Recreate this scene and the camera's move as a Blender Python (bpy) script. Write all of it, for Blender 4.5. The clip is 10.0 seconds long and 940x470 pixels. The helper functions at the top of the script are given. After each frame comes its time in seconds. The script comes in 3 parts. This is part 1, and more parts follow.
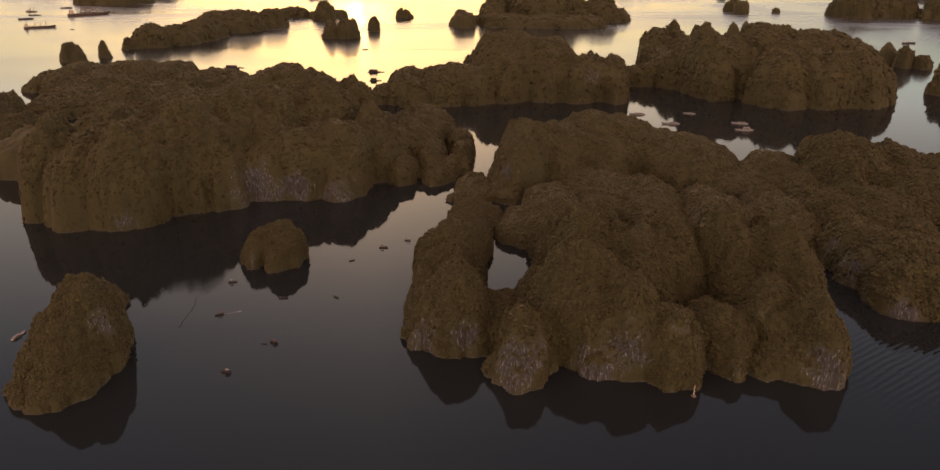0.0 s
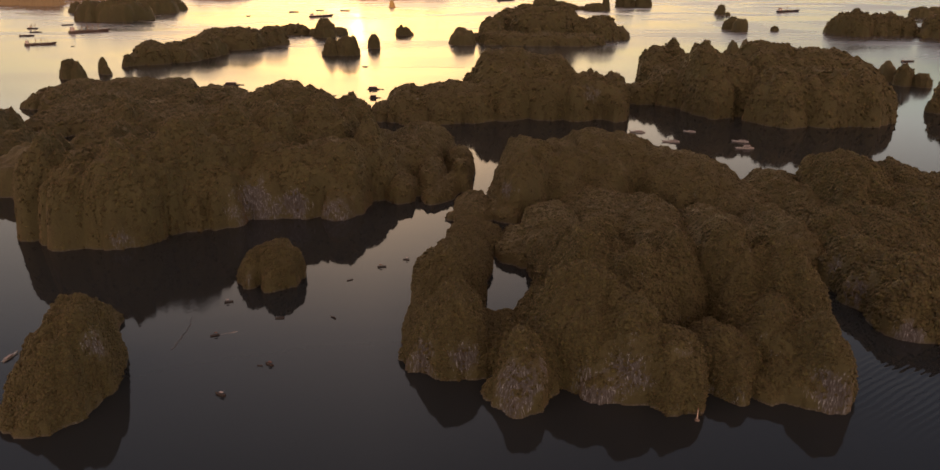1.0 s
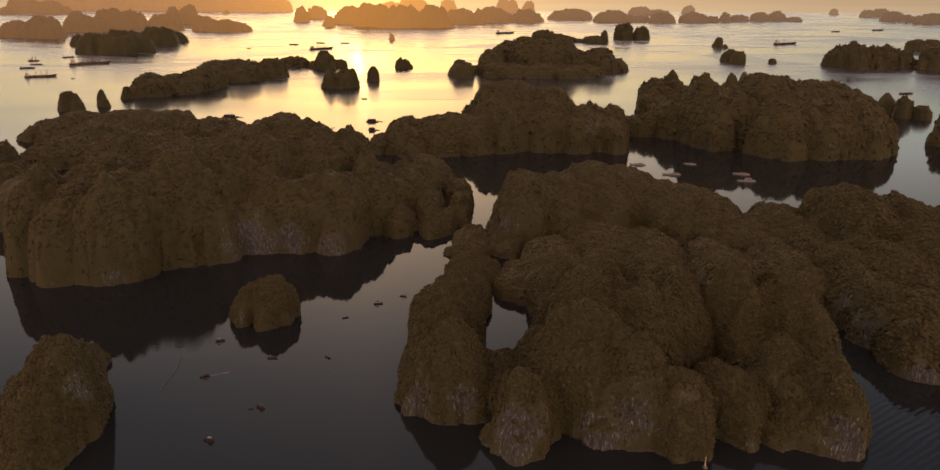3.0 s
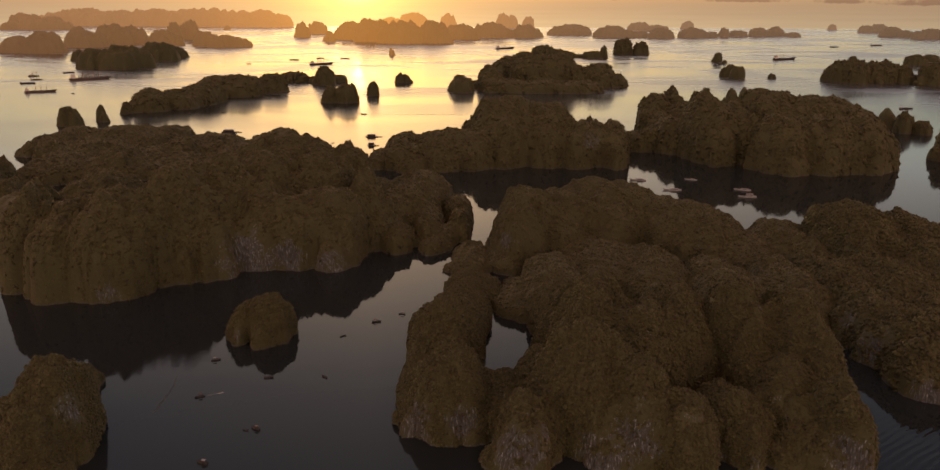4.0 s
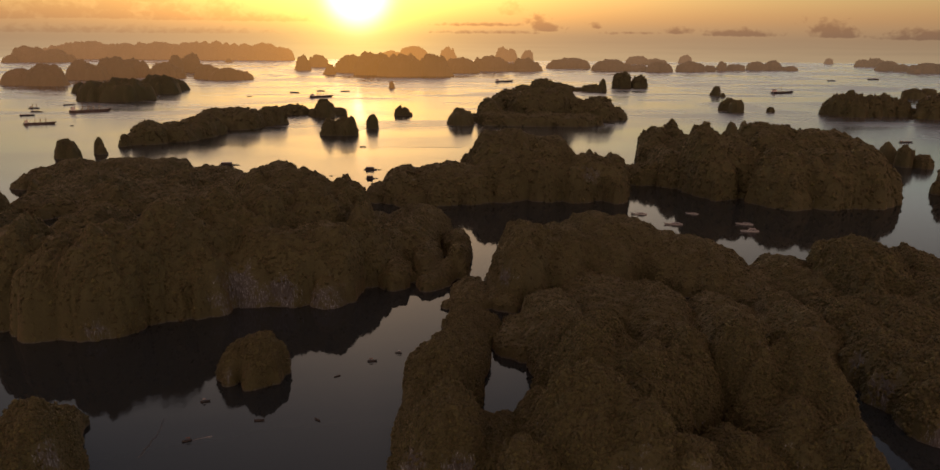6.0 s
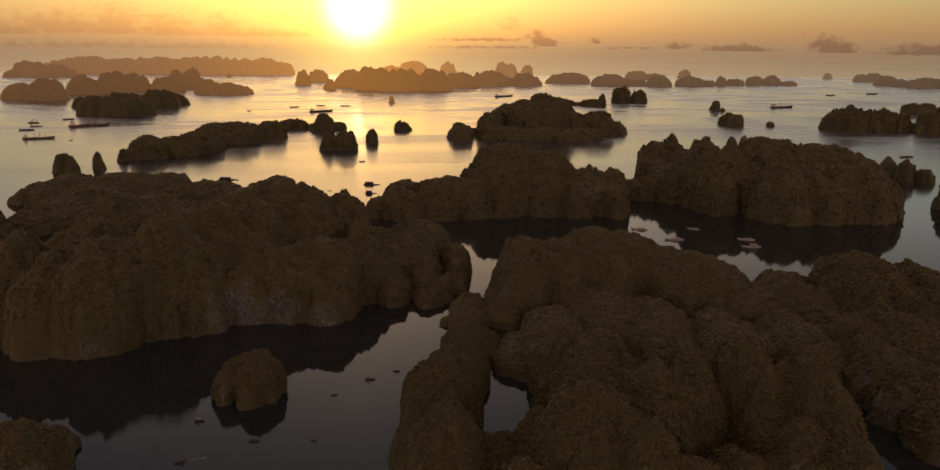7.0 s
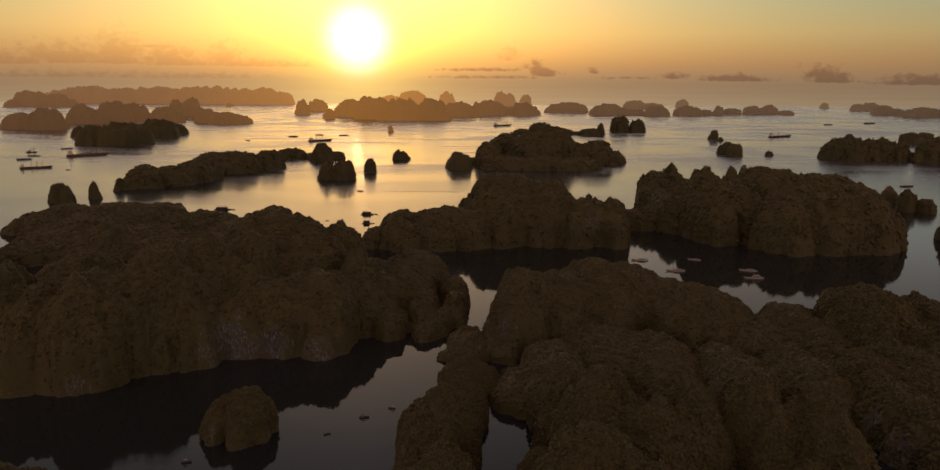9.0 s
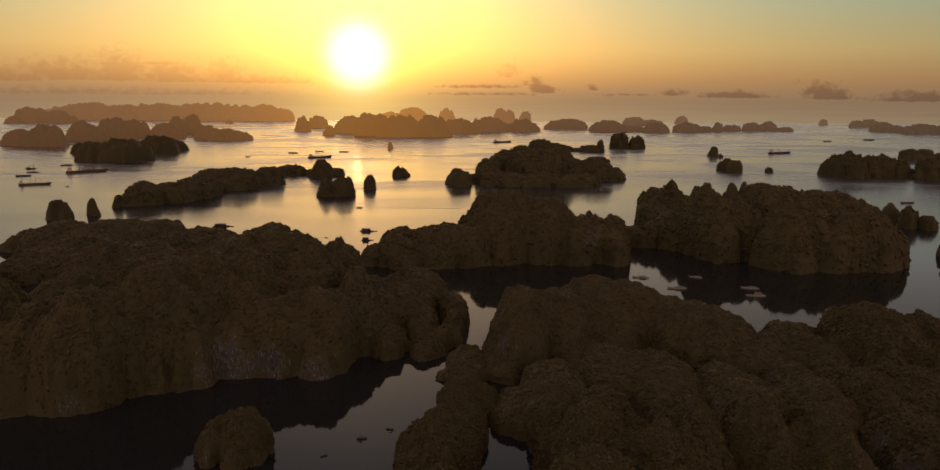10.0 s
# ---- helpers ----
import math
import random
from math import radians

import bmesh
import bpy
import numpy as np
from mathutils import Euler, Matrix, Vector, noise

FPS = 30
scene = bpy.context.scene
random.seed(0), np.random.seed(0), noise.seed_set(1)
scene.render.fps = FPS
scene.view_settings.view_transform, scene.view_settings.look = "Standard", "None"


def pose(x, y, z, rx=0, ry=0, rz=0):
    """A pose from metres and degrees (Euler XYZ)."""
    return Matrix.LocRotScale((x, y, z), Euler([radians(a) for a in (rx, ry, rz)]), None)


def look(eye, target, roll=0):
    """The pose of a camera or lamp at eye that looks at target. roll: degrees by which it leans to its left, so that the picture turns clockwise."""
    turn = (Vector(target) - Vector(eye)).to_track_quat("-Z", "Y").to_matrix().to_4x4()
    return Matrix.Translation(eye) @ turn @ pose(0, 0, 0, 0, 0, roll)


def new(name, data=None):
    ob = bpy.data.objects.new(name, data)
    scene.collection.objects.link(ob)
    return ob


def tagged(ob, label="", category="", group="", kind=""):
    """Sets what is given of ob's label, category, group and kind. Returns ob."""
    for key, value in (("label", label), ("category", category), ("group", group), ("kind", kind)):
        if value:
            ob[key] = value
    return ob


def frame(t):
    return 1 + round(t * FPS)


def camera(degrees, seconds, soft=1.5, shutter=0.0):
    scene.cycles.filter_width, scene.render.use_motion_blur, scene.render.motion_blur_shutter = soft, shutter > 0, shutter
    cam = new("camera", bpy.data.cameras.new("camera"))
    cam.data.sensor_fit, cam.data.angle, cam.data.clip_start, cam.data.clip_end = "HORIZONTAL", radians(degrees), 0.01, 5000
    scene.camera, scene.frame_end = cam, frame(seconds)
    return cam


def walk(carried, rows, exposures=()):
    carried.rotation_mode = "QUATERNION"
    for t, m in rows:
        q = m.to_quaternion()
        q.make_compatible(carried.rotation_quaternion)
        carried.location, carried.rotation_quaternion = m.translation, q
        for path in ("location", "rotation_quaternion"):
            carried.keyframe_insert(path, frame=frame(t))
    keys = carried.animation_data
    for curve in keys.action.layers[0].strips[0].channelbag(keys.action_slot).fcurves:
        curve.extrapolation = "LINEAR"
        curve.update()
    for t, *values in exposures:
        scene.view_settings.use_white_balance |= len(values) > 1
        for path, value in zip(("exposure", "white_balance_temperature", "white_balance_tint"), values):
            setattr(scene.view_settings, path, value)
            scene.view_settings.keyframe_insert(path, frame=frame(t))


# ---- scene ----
cam = camera(62.6, 10.0, soft=1.5)
PATH = [
    (0, (-2.137, -2.279, 149.669), (-2.148, -0.416, 148.943), 0.2),
    (0.5, (-2.128, -0.19, 149.657), (-2.138, 1.681, 148.951), 0.2),
    (1, (-2.087, 1.936, 149.649), (-2.097, 3.814, 148.962), 0.3),
    (1.5, (-1.99, 4.117, 149.65), (-2.0, 6.002, 148.981), 0.2),
    (2, (-1.879, 6.323, 149.652), (-1.888, 8.215, 149.002), 0.2),
    (2.5, (-1.792, 8.518, 149.646), (-1.801, 10.416, 149.015), 0.3),
    (4, (-1.552, 15.061, 149.617), (-1.561, 16.976, 149.039), 0.3),
    (4.5, (-1.484, 17.254, 149.609), (-1.492, 19.174, 149.051), 0.3),
    (5, (-1.423, 19.464, 149.599), (-1.431, 21.39, 149.06), 0.4),
    (5.5, (-1.336, 21.704, 149.578), (-1.344, 23.636, 149.059), 0.4),
    (7, (-0.875, 28.613, 149.526), (-0.883, 30.558, 149.062), 0.4),
    (7.5, (-0.734, 30.904, 149.517), (-0.741, 32.853, 149.07), 0.4),
    (8, (-0.613, 33.155, 149.502), (-0.619, 35.109, 149.073), 0.4),
    (8.5, (-0.485, 35.356, 149.485), (-0.491, 37.313, 149.075), 0.4),
    (9, (-0.365, 37.52, 149.474), (-0.371, 39.481, 149.082), 0.4),
    (9.5, (-0.239, 39.685, 149.481), (-0.244, 41.65, 149.111), 0.4),
    (10, (-0.117, 41.821, 149.477), (-0.123, 43.79, 149.126), 0.4),
]
EXPOSURES = [(0, 1.45), (1, 1.35), (2.5, 1.17), (4.5, 0.83), (5.5, 0.65), (7.5, 0.36), (10, 0.12)]
walk(cam, [(t, look(eye, target, roll)) for t, eye, target, roll in PATH], EXPOSURES)

# ---- light: low sun ahead in a hazy sunrise sky ----
SUN_AZ, SUN_EL = -8.3, 2.9          # degrees from straight ahead, degrees above the sea
sun_dir = Vector((math.sin(radians(SUN_AZ)) * math.cos(radians(SUN_EL)), math.cos(radians(SUN_AZ)) * math.cos(radians(SUN_EL)), math.sin(radians(SUN_EL))))
lamp = bpy.data.lights.new("sun", "SUN")
lamp.energy, lamp.angle, lamp.color = 0.008, radians(1.0), (1.0, 0.56, 0.22)
sun = new("sun", lamp)
sun.matrix_world = look(sun_dir * 3000, (0, 0, 0))


class Nodes:
    """Short hand for a node tree: n(type, inputs, props) adds a node and links or sets its inputs."""

    def __init__(self, tree):
        self.tree = tree
        tree.nodes.clear()

    def __call__(self, kind, ins=None, **props):
        node = self.tree.nodes.new("ShaderNode" + kind)
        for key, value in props.items():
            setattr(node, key, value)
        for key, value in (ins or {}).items():
            if isinstance(value, bpy.types.NodeSocket):
                self.tree.links.new(value, node.inputs[key])
            else:
                node.inputs[key].default_value = value
        return node

    def math(self, op, a, b=0.0, clamp=False):
        return self("Math", {0: a, 1: b}, operation=op, use_clamp=clamp).outputs[0]

    def mix(self, f, a, b, blend="MIX"):
        return self("MixRGB", {0: f, 1: a, 2: b}, blend_type=blend).outputs[0]

    def ramp(self, f, stops):
        node = self("ValToRGB", {0: f})
        e = node.color_ramp.elements
        while len(e) < len(stops):
            e.new(0.5)
        for k, (p, c) in zip(e, stops):
            k.position, k.color = p, (*c, 1)
        return node.outputs[0]


world = bpy.data.worlds.new("sunrise_sky")
scene.world = world
world.use_nodes = True
n = Nodes(world.node_tree)
way = n("TexCoord").outputs["Generated"]
sep = n("SeparateXYZ", {0: way})
el = n.math("MULTIPLY", n.math("ARCSINE", sep.outputs[2]), 180 / math.pi)      # degrees above the horizon
az = n.math("MULTIPLY", n.math("ARCTAN2", sep.outputs[0], sep.outputs[1]), 180 / math.pi)
height = n.ramp(n.math("DIVIDE", n.math("ADD", el, 6.0), 60.0, True), [
    (0.0, (0.30, 0.22, 0.13)), (0.070, (0.38, 0.27, 0.155)), (0.096, (0.31, 0.20, 0.115)), (0.120, (0.44, 0.245, 0.11)), (0.155, (0.55, 0.36, 0.145)),
    (0.21, (0.46, 0.36, 0.185)), (0.265, (0.62, 0.47, 0.33)), (0.38, (0.45, 0.37, 0.30)), (0.55, (0.205, 0.190, 0.20)), (0.72, (0.102, 0.100, 0.118)), (1.0, (0.06, 0.05, 0.047))])
sky = n("TexSky", sky_type="NISHITA", sun_disc=False, sun_elevation=radians(SUN_EL), sun_rotation=radians(SUN_AZ), dust_density=4.0).outputs[0]
base = n("VectorMath", {0: sky, 1: (0.05, 0.05, 0.05)}, operation="MULTIPLY").outputs[0]
base = n("VectorMath", {0: height, 1: base}, operation="ADD").outputs[0]
# the right-hand side, away from the sun, is cooler and dimmer
far_off = n.math("DIVIDE", n.math("ABSOLUTE", n.math("SUBTRACT", az, SUN_AZ)), 60.0, True)
base = n.mix(far_off, base, n.mix(1.0, base, (0.52, 0.56, 0.62, 1), "MULTIPLY"))
# higher up on that side it turns to a pale grey-green
lift = n.math("MULTIPLY", n.math("MULTIPLY", far_off, 1.35, True), n.math("DIVIDE", n.math("SUBTRACT", el, 1.8), 5.0, True))
lift = n.math("MULTIPLY", lift, n.math("MULTIPLY", sep.outputs[1], n.math("DIVIDE", n.math("SUBTRACT", 15.0, el), 7.0, True), True))
base = n.mix(lift, base, n.mix(1.0, base, (0.68, 1.05, 1.42, 1), "MULTIPLY"))
# and dims towards the top of the sky
dim = n.math("MULTIPLY", far_off, n.math("DIVIDE", n.math("SUBTRACT", el, 7.5), 9.0, True))
base = n.mix(dim, base, n.mix(1.0, base, (0.37, 0.45, 0.55, 1), "MULTIPLY"))
# away from the sun the sky is an even, dim rose: the anti-twilight
facing = n("VectorMath", {0: way, 1: (0.0, -1.0, 0.12)}, operation="DOT_PRODUCT").outputs["Value"]
behind = n.ramp(n.math("ADD", n.math("MULTIPLY", facing, 0.8), 0.22, True), [(0.0, (0, 0, 0)), (0.45, (0.40, 0.172, 0.095)), (1.0, (0.455, 0.198, 0.108))])
base = n("VectorMath", {0: base, 1: behind}, operation="ADD").outputs[0]
# aureole of the sun in the haze
dot = n("VectorMath", {0: way, 1: tuple(sun_dir)}, operation="DOT_PRODUCT").outputs["Value"]
gap = n.math("MULTIPLY", n.math("ARCCOSINE", n.math("MINIMUM", dot, 1.0)), 180 / math.pi)


def lobe(width, power):
    return n.math("POWER", 2.718, n.math("MULTIPLY", n.math("POWER", n.math("DIVIDE", gap, width), power), -1.0))


for width, power, colour in ((2.15, 3.4, (0.35, 0.45, 0.85)), (3.4, 1.6, (0.70, 0.55, 0.08)), (9.0, 1.3, (0.14, 0.10, 0.02))):
    glow = n("VectorMath", {0: colour, "Scale": lobe(width, power)}, operation="SCALE").outputs[0]
    base = n("VectorMath", {0: base, 1: glow}, operation="ADD").outputs[0]
# small cumulus and bars of cloud low over the horizon: flat below, heaped above
spread = n("CombineXYZ", {0: az, 1: n.math("MULTIPLY", el, 1.3), 2: 0.0}).outputs[0]
puff = n("TexNoise", {"Vector": spread, "Scale": 1.9, "Detail": 7.0, "Roughness": 0.55, "Distortion": 0.35}).outputs[0]


def clouds(rows):
    """Cover from heaps of (azimuth, base, half width, height, lean, strength)."""
    cover = 0.0
    for a, e, w, h, lean, k in rows:
        w, h = 1.25 * w, 1.45 * h
        up = n.math("SUBTRACT", el, e)
        dx = n.math("DIVIDE", n.math("ADD", n.math("SUBTRACT", az, a), n.math("MULTIPLY", up, lean)), w)
        above, below = n.math("DIVIDE", n.math("MAXIMUM", up, 0.0), h), n.math("DIVIDE", n.math("MINIMUM", up, 0.0), 0.12)
        r = n.math("ADD", n.math("MULTIPLY", dx, dx), n.math("ADD", n.math("MULTIPLY", above, above), n.math("MULTIPLY", below, below)))
        cover = n.math("MAXIMUM", cover, n.math("MULTIPLY", n.math("POWER", 2.718, n.math("MULTIPLY", r, -1.0)), k))
    return cover


def billow(cover, gain):
    return n.math("MULTIPLY", n.math("SUBTRACT", n.math("ADD", n.math("MULTIPLY", cover, 0.75), n.math("MULTIPLY", puff, 1.1)), 0.84), gain, True)


grey = billow(clouds(((5.2, 0.40, 0.95, 0.85, 0.9, 1.0), (8.6, 0.62, 0.5, 0.4, 0.6, 0.75), (14.3, 0.30, 0.9, 0.32, 0.0, 0.95), (18.3, 0.16, 2.3, 0.34, 0.5, 1.0), (24.4, 0.10, 1.45, 0.80, 0.8, 1.05),
                      (29.6, 0.0, 2.8, 0.50, -0.8, 1.0), (0.5, 0.75, 3.4, 0.14, 0.0, 0.85), (1.0, 0.22, 4.5, 0.16, 0.0, 0.7), (11.0, 0.25, 2.2, 0.10, 0.0, 0.7), (37.0, 0.5, 4.0, 0.5, 0.0, 0.9))), 3.2)
base = n.mix(n.math("MULTIPLY", grey, 0.80), base, n.mix(1.0, base, (0.60, 0.52, 0.56, 1), "MULTIPLY"))
# the sunward heaps are all but lost in the glow
pale = billow(clouds(((-27.5, 1.0, 3.2, 1.1, 0.0, 0.95), (-24.2, 1.0, 1.6, 1.7, 0.0, 1.0), (-21.0, 0.95, 2.0, 1.1, 0.0, 0.95), (-17.6, 1.1, 1.6, 1.2, 0.0, 0.8), (-31.0, 0.9, 3.0, 0.8, 0.0, 0.9), (-15.5, 0.95, 4.5, 0.35, 0.0, 0.95),
                      (-22.0, 2.1, 2.4, 0.12, 0.0, 0.9), (2.6, 1.5, 0.9, 0.9, 0.0, 0.8), (-25.0, 0.1, 12.0, 0.35, 0.0, 0.75), (-40.0, 1.0, 6.0, 0.8, 0.0, 0.9))), 3.0)
base = n.mix(n.math("MULTIPLY", pale, 0.60), base, n.mix(1.0, base, (0.80, 0.72, 0.70, 1), "MULTIPLY"))
# the farthest sea, under the haze, in faint level bars
level = n("TexNoise", {"Vector": n("CombineXYZ", {0: n.math("MULTIPLY", az, 0.12), 1: n.math("MULTIPLY", el, 3.5), 2: 7.0}).outputs[0], "Scale": 1.0, "Detail": 4.0}).outputs[0]
low = n.math("MULTIPLY", n.math("MULTIPLY", n.math("SUBTRACT", -0.1, el), 1.5, True), n.math("MULTIPLY", n.math("SUBTRACT", level, 0.42), 2.2, True))
base = n.mix(n.math("MULTIPLY", low, 0.5), base, n.mix(1.0, base, (0.78, 0.78, 0.82, 1), "MULTIPLY"))
n("OutputWorld", {0: n("Background", {0: base, 1: 1.0}).outputs[0]})

# ---- materials ----


def material(name):
    m = bpy.data.materials.new(name)
    m.use_nodes = True
    return m, Nodes(m.node_tree)


def finish(n, colour, rough=0.8, bump=None, strength=0.5, distance=1.0, **more):
    ins = {"Base Color": colour, "Roughness": rough}
    ins.update({k.replace("_", " "): v for k, v in more.items()})
    if bump is not None:
        ins["Normal"] = n("Bump", {"Height": bump, "Strength": strength, "Distance": distance}).outputs[0]
    p = n("BsdfPrincipled", ins)
    n("OutputMaterial", {0: p.outputs[0]})
    return p


# bare limestone faces: centre and reach
CLIFFS = [(-136, 438, 12, 22), (-112, 436, 9, 14), (-84, 438, 7, 16), (-191, 386, 6, 9), (-135, 243, 19, 8), (-158, 246, 16, 6), (-20, 260, 5, 9), (-6, 255, 9, 8), (15, 233, 11, 12), (23, 237, 17, 6), (52, 240, 13, 13), (41, 238, 7, 10),
          (74, 241, 22, 6), (111, 301, 36, 4), (123, 235, 8, 11), (172, 322, 11, 9), (169, 341, 12, 8), (177, 290, 3, 7), (20, 452, 17, 9), (377, 755, 16, 18), (105, 741, 28, 14), (-107, 334, 7, 6)]


def karst_material(name, grain, bareness, cliffs=()):
    """Jungle-covered limestone: foliage on what slopes, grey rock with pale vertical streaks on what is sheer, a worn pale foot at the tide line."""
    m, n = material(name)
    pos = n("NewGeometry").outputs["Position"]
    normal = n("SeparateXYZ", {0: n("NewGeometry").outputs["True Normal"]}).outputs[2]
    z = n("SeparateXYZ", {0: pos}).outputs[2]
    big = n("TexNoise", {"Vector": pos, "Scale": 0.06 * grain, "Detail": 4.0}).outputs[0]
    fine = n("TexNoise", {"Vector": pos, "Scale": 0.7 * grain, "Detail": 5.0}).outputs[0]
    leaf = n.ramp(n.math("ADD", n.math("MULTIPLY", fine, 0.55), n.math("MULTIPLY", big, 0.45)), [
        (0.30, (0.027, 0.034, 0.014)), (0.50, (0.041, 0.052, 0.021)), (0.70, (0.058, 0.073, 0.030))])
    tall = n("Mapping", {"Vector": pos, "Scale": (1.9 * grain, 1.9 * grain, 0.26 * grain)}).outputs[0]
    streak = n("TexNoise", {"Vector": tall, "Scale": 1.0, "Detail": 6.0, "Roughness": 0.72}).outputs[0]
    rock = n.ramp(streak, [(0.38, (0.024, 0.028, 0.029)), (0.52, (0.050, 0.064, 0.074)), (0.60, (0.11, 0.15, 0.18)), (0.70, (0.36, 0.47, 0.55))])
    sheer = n.math("MULTIPLY", n.math("SUBTRACT", 0.66, n.math("ABSOLUTE", normal)), 4.0, True)
    patch = n("TexNoise", {"Vector": pos, "Scale": 0.06 * grain, "Detail": 5.0, "Roughness": 0.65}).outputs[0]
    spot = 0.0
    for x, y, h, r in cliffs:
        far = n("VectorMath", {0: pos, 1: (x, y, h)}, operation="DISTANCE").outputs["Value"]
        spot = n.math("MAXIMUM", spot, n.math("SUBTRACT", 1.0, n.math("DIVIDE", far, 1.25 * r), True))
    gate = n.math("SUBTRACT", n.math("ADD", n.math("ADD", patch, n.math("MULTIPLY", spot, 0.40)), n.math("MULTIPLY", streak, 0.70)), n.math("ADD", bareness, n.math("DIVIDE", z, 900.0)))
    bare = n.math("MULTIPLY", n.math("MULTIPLY", gate, 12.0, True), sheer)
    tide = n.math("MULTIPLY", n.math("SUBTRACT", n.math("ADD", 0.35, fine), z), 3.0, True)
    colour = n.mix(n.math("MAXIMUM", bare, n.math("MULTIPLY", tide, 0.55)), leaf, rock)
    finish(n, colour, n.mix(bare, (0.75, 0.75, 0.75, 1), (0.85, 0.85, 0.85, 1)), n.math("ADD", fine, n.math("MULTIPLY", streak, 0.5)), 0.6, 0.8 / grain,
           Sheen_Weight=0.10, Sheen_Roughness=0.5, Sheen_Tint=(1.0, 0.70, 0.40, 1))
    return m


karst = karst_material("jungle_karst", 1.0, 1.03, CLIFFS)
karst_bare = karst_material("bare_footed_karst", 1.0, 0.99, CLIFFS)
karst_far = karst_material("distant_karst", 0.4, 1.08)


def water_material():
    m, n = material("sea_water")
    pos = n("NewGeometry").outputs["Position"]
    near = n("TexNoise", {"Vector": n("Mapping", {"Vector": pos, "Scale": (0.30, 0.12, 1), "Rotation": (0, 0, 0.35)}).outputs[0], "Scale": 1.0, "Detail": 3.0}).outputs[0]
    swell = n("TexNoise", {"Vector": n("Mapping", {"Vector": pos, "Scale": (0.020, 0.055, 1), "Rotation": (0, 0, -0.2)}).outputs[0], "Scale": 1.0, "Detail": 4.0}).outputs[0]
    lanes = n("TexNoise", {"Vector": n("Mapping", {"Vector": pos, "Scale": (0.0022, 0.0045, 1), "Rotation": (0, 0, 0.15)}).outputs[0], "Scale": 1.0, "Detail": 5.0, "Distortion": 1.5}).outputs[0]
    out = n("SeparateXYZ", {0: pos}).outputs[1]
    breeze = n.ramp(n.math("DIVIDE", out, 3000.0, True), [(0.13, (0.035,) * 3), (0.24, (0.07,) * 3), (0.32, (0.15,) * 3), (0.46, (0.24,) * 3), (0.8, (0.28,) * 3)])
    calm = n.math("MULTIPLY", breeze, n.math("ADD", 0.62, n.math("MULTIPLY", n.ramp(lanes, [(0.38, (0, 0, 0)), (0.64, (1, 1, 1))]), 0.70)))
    off = n("VectorMath", {0: pos, 1: (110.0, 1240.0, 0.0)}, operation="DISTANCE").outputs["Value"]
    calm = n.math("MULTIPLY", calm, n.math("ADD", 0.4, n.math("DIVIDE", off, 330.0), True))
    # a patch of short diagonal ripples in the cove by the near massif
    off = n("VectorMath", {0: pos, 1: (158.0, 248.0, 0.0)}, operation="SUBTRACT").outputs[0]
    spot = n.math("SUBTRACT", 1.0, n.math("DIVIDE", n("VectorMath", {0: off}, operation="LENGTH").outputs["Value"], 46.0), True)
    rows = n("TexWave", {"Vector": n("Mapping", {"Vector": pos, "Rotation": (0, 0, 0.95)}).outputs[0], "Scale": 0.115, "Distortion": 2.5, "Detail": 2.0, "Detail Scale": 0.6}).outputs["Fac"]
    near = n.math("ADD", near, n.math("MULTIPLY", n.math("MULTIPLY", rows, spot), 3.0))
    # cat's-paws along the foot of the broad massif
    off = n("VectorMath", {0: n("Mapping", {"Vector": pos, "Location": (124.0, -318.0, 0.0), "Scale": (1, 1, 1)}).outputs[0], 1: (0.55, 1.0, 1.0)}, operation="MULTIPLY").outputs[0]
    paw = n.math("SUBTRACT", 1.0, n.math("DIVIDE", n("VectorMath", {0: off}, operation="LENGTH").outputs["Value"], 24.0), True)
    chop = n("TexNoise", {"Vector": n("Mapping", {"Vector": pos, "Scale": (0.45, 1.1, 1)}).outputs[0], "Scale": 1.0, "Detail": 2.0}).outputs[0]
    near = n.math("ADD", near, n.math("MULTIPLY", n.math("MULTIPLY", chop, paw), 2.2))
    height = n.math("ADD", n.math("MULTIPLY", near, 0.35), n.math("MULTIPLY", swell, 0.65))
    wavy = n("Bump", {"Height": height, "Strength": 0.15, "Distance": 0.35}).outputs[0]
    body = n("BsdfDiffuse", {"Color": (0.016, 0.024, 0.030, 1), "Normal": wavy}).outputs[0]
    shine = n("BsdfGlossy", {"Color": (0.95, 0.93, 0.95, 1), "Roughness": calm, "Normal": wavy}).outputs[0]
    n("OutputMaterial", {0: n("MixShader", {0: n("Fresnel", {"IOR": 1.33, "Normal": wavy}).outputs[0], 1: body, 2: shine}).outputs[0]})
    return m


water_mat = water_material()


def plain(name, colour, rough=0.6, metal=0.0, vary=0.35, scale=1.5):
    """Paint, wood or metal with blotches and grime."""
    m, n = material(name)
    spot = n("TexNoise", {"Vector": n("TexCoord").outputs["Object"], "Scale": scale, "Detail": 6.0}).outputs[0]
    dark = tuple(c * (1 - vary) for c in colour)
    finish(n, n.ramp(spot, [(0.35, dark), (0.65, colour)]), rough, spot, 0.2, 0.05, Metallic=metal)
    return m


# ---- numpy noise for the karst forms ----


def lattice(ix, iy, seed):
    h = (ix.astype(np.int64) * 374761393 + iy.astype(np.int64) * 668265263 + seed * 974634777) & 0xFFFFFFFF
    h = ((h ^ (h >> 13)) * 1274126177) & 0xFFFFFFFF
    return ((h ^ (h >> 16)) & 0xFFFF) / 65535.0


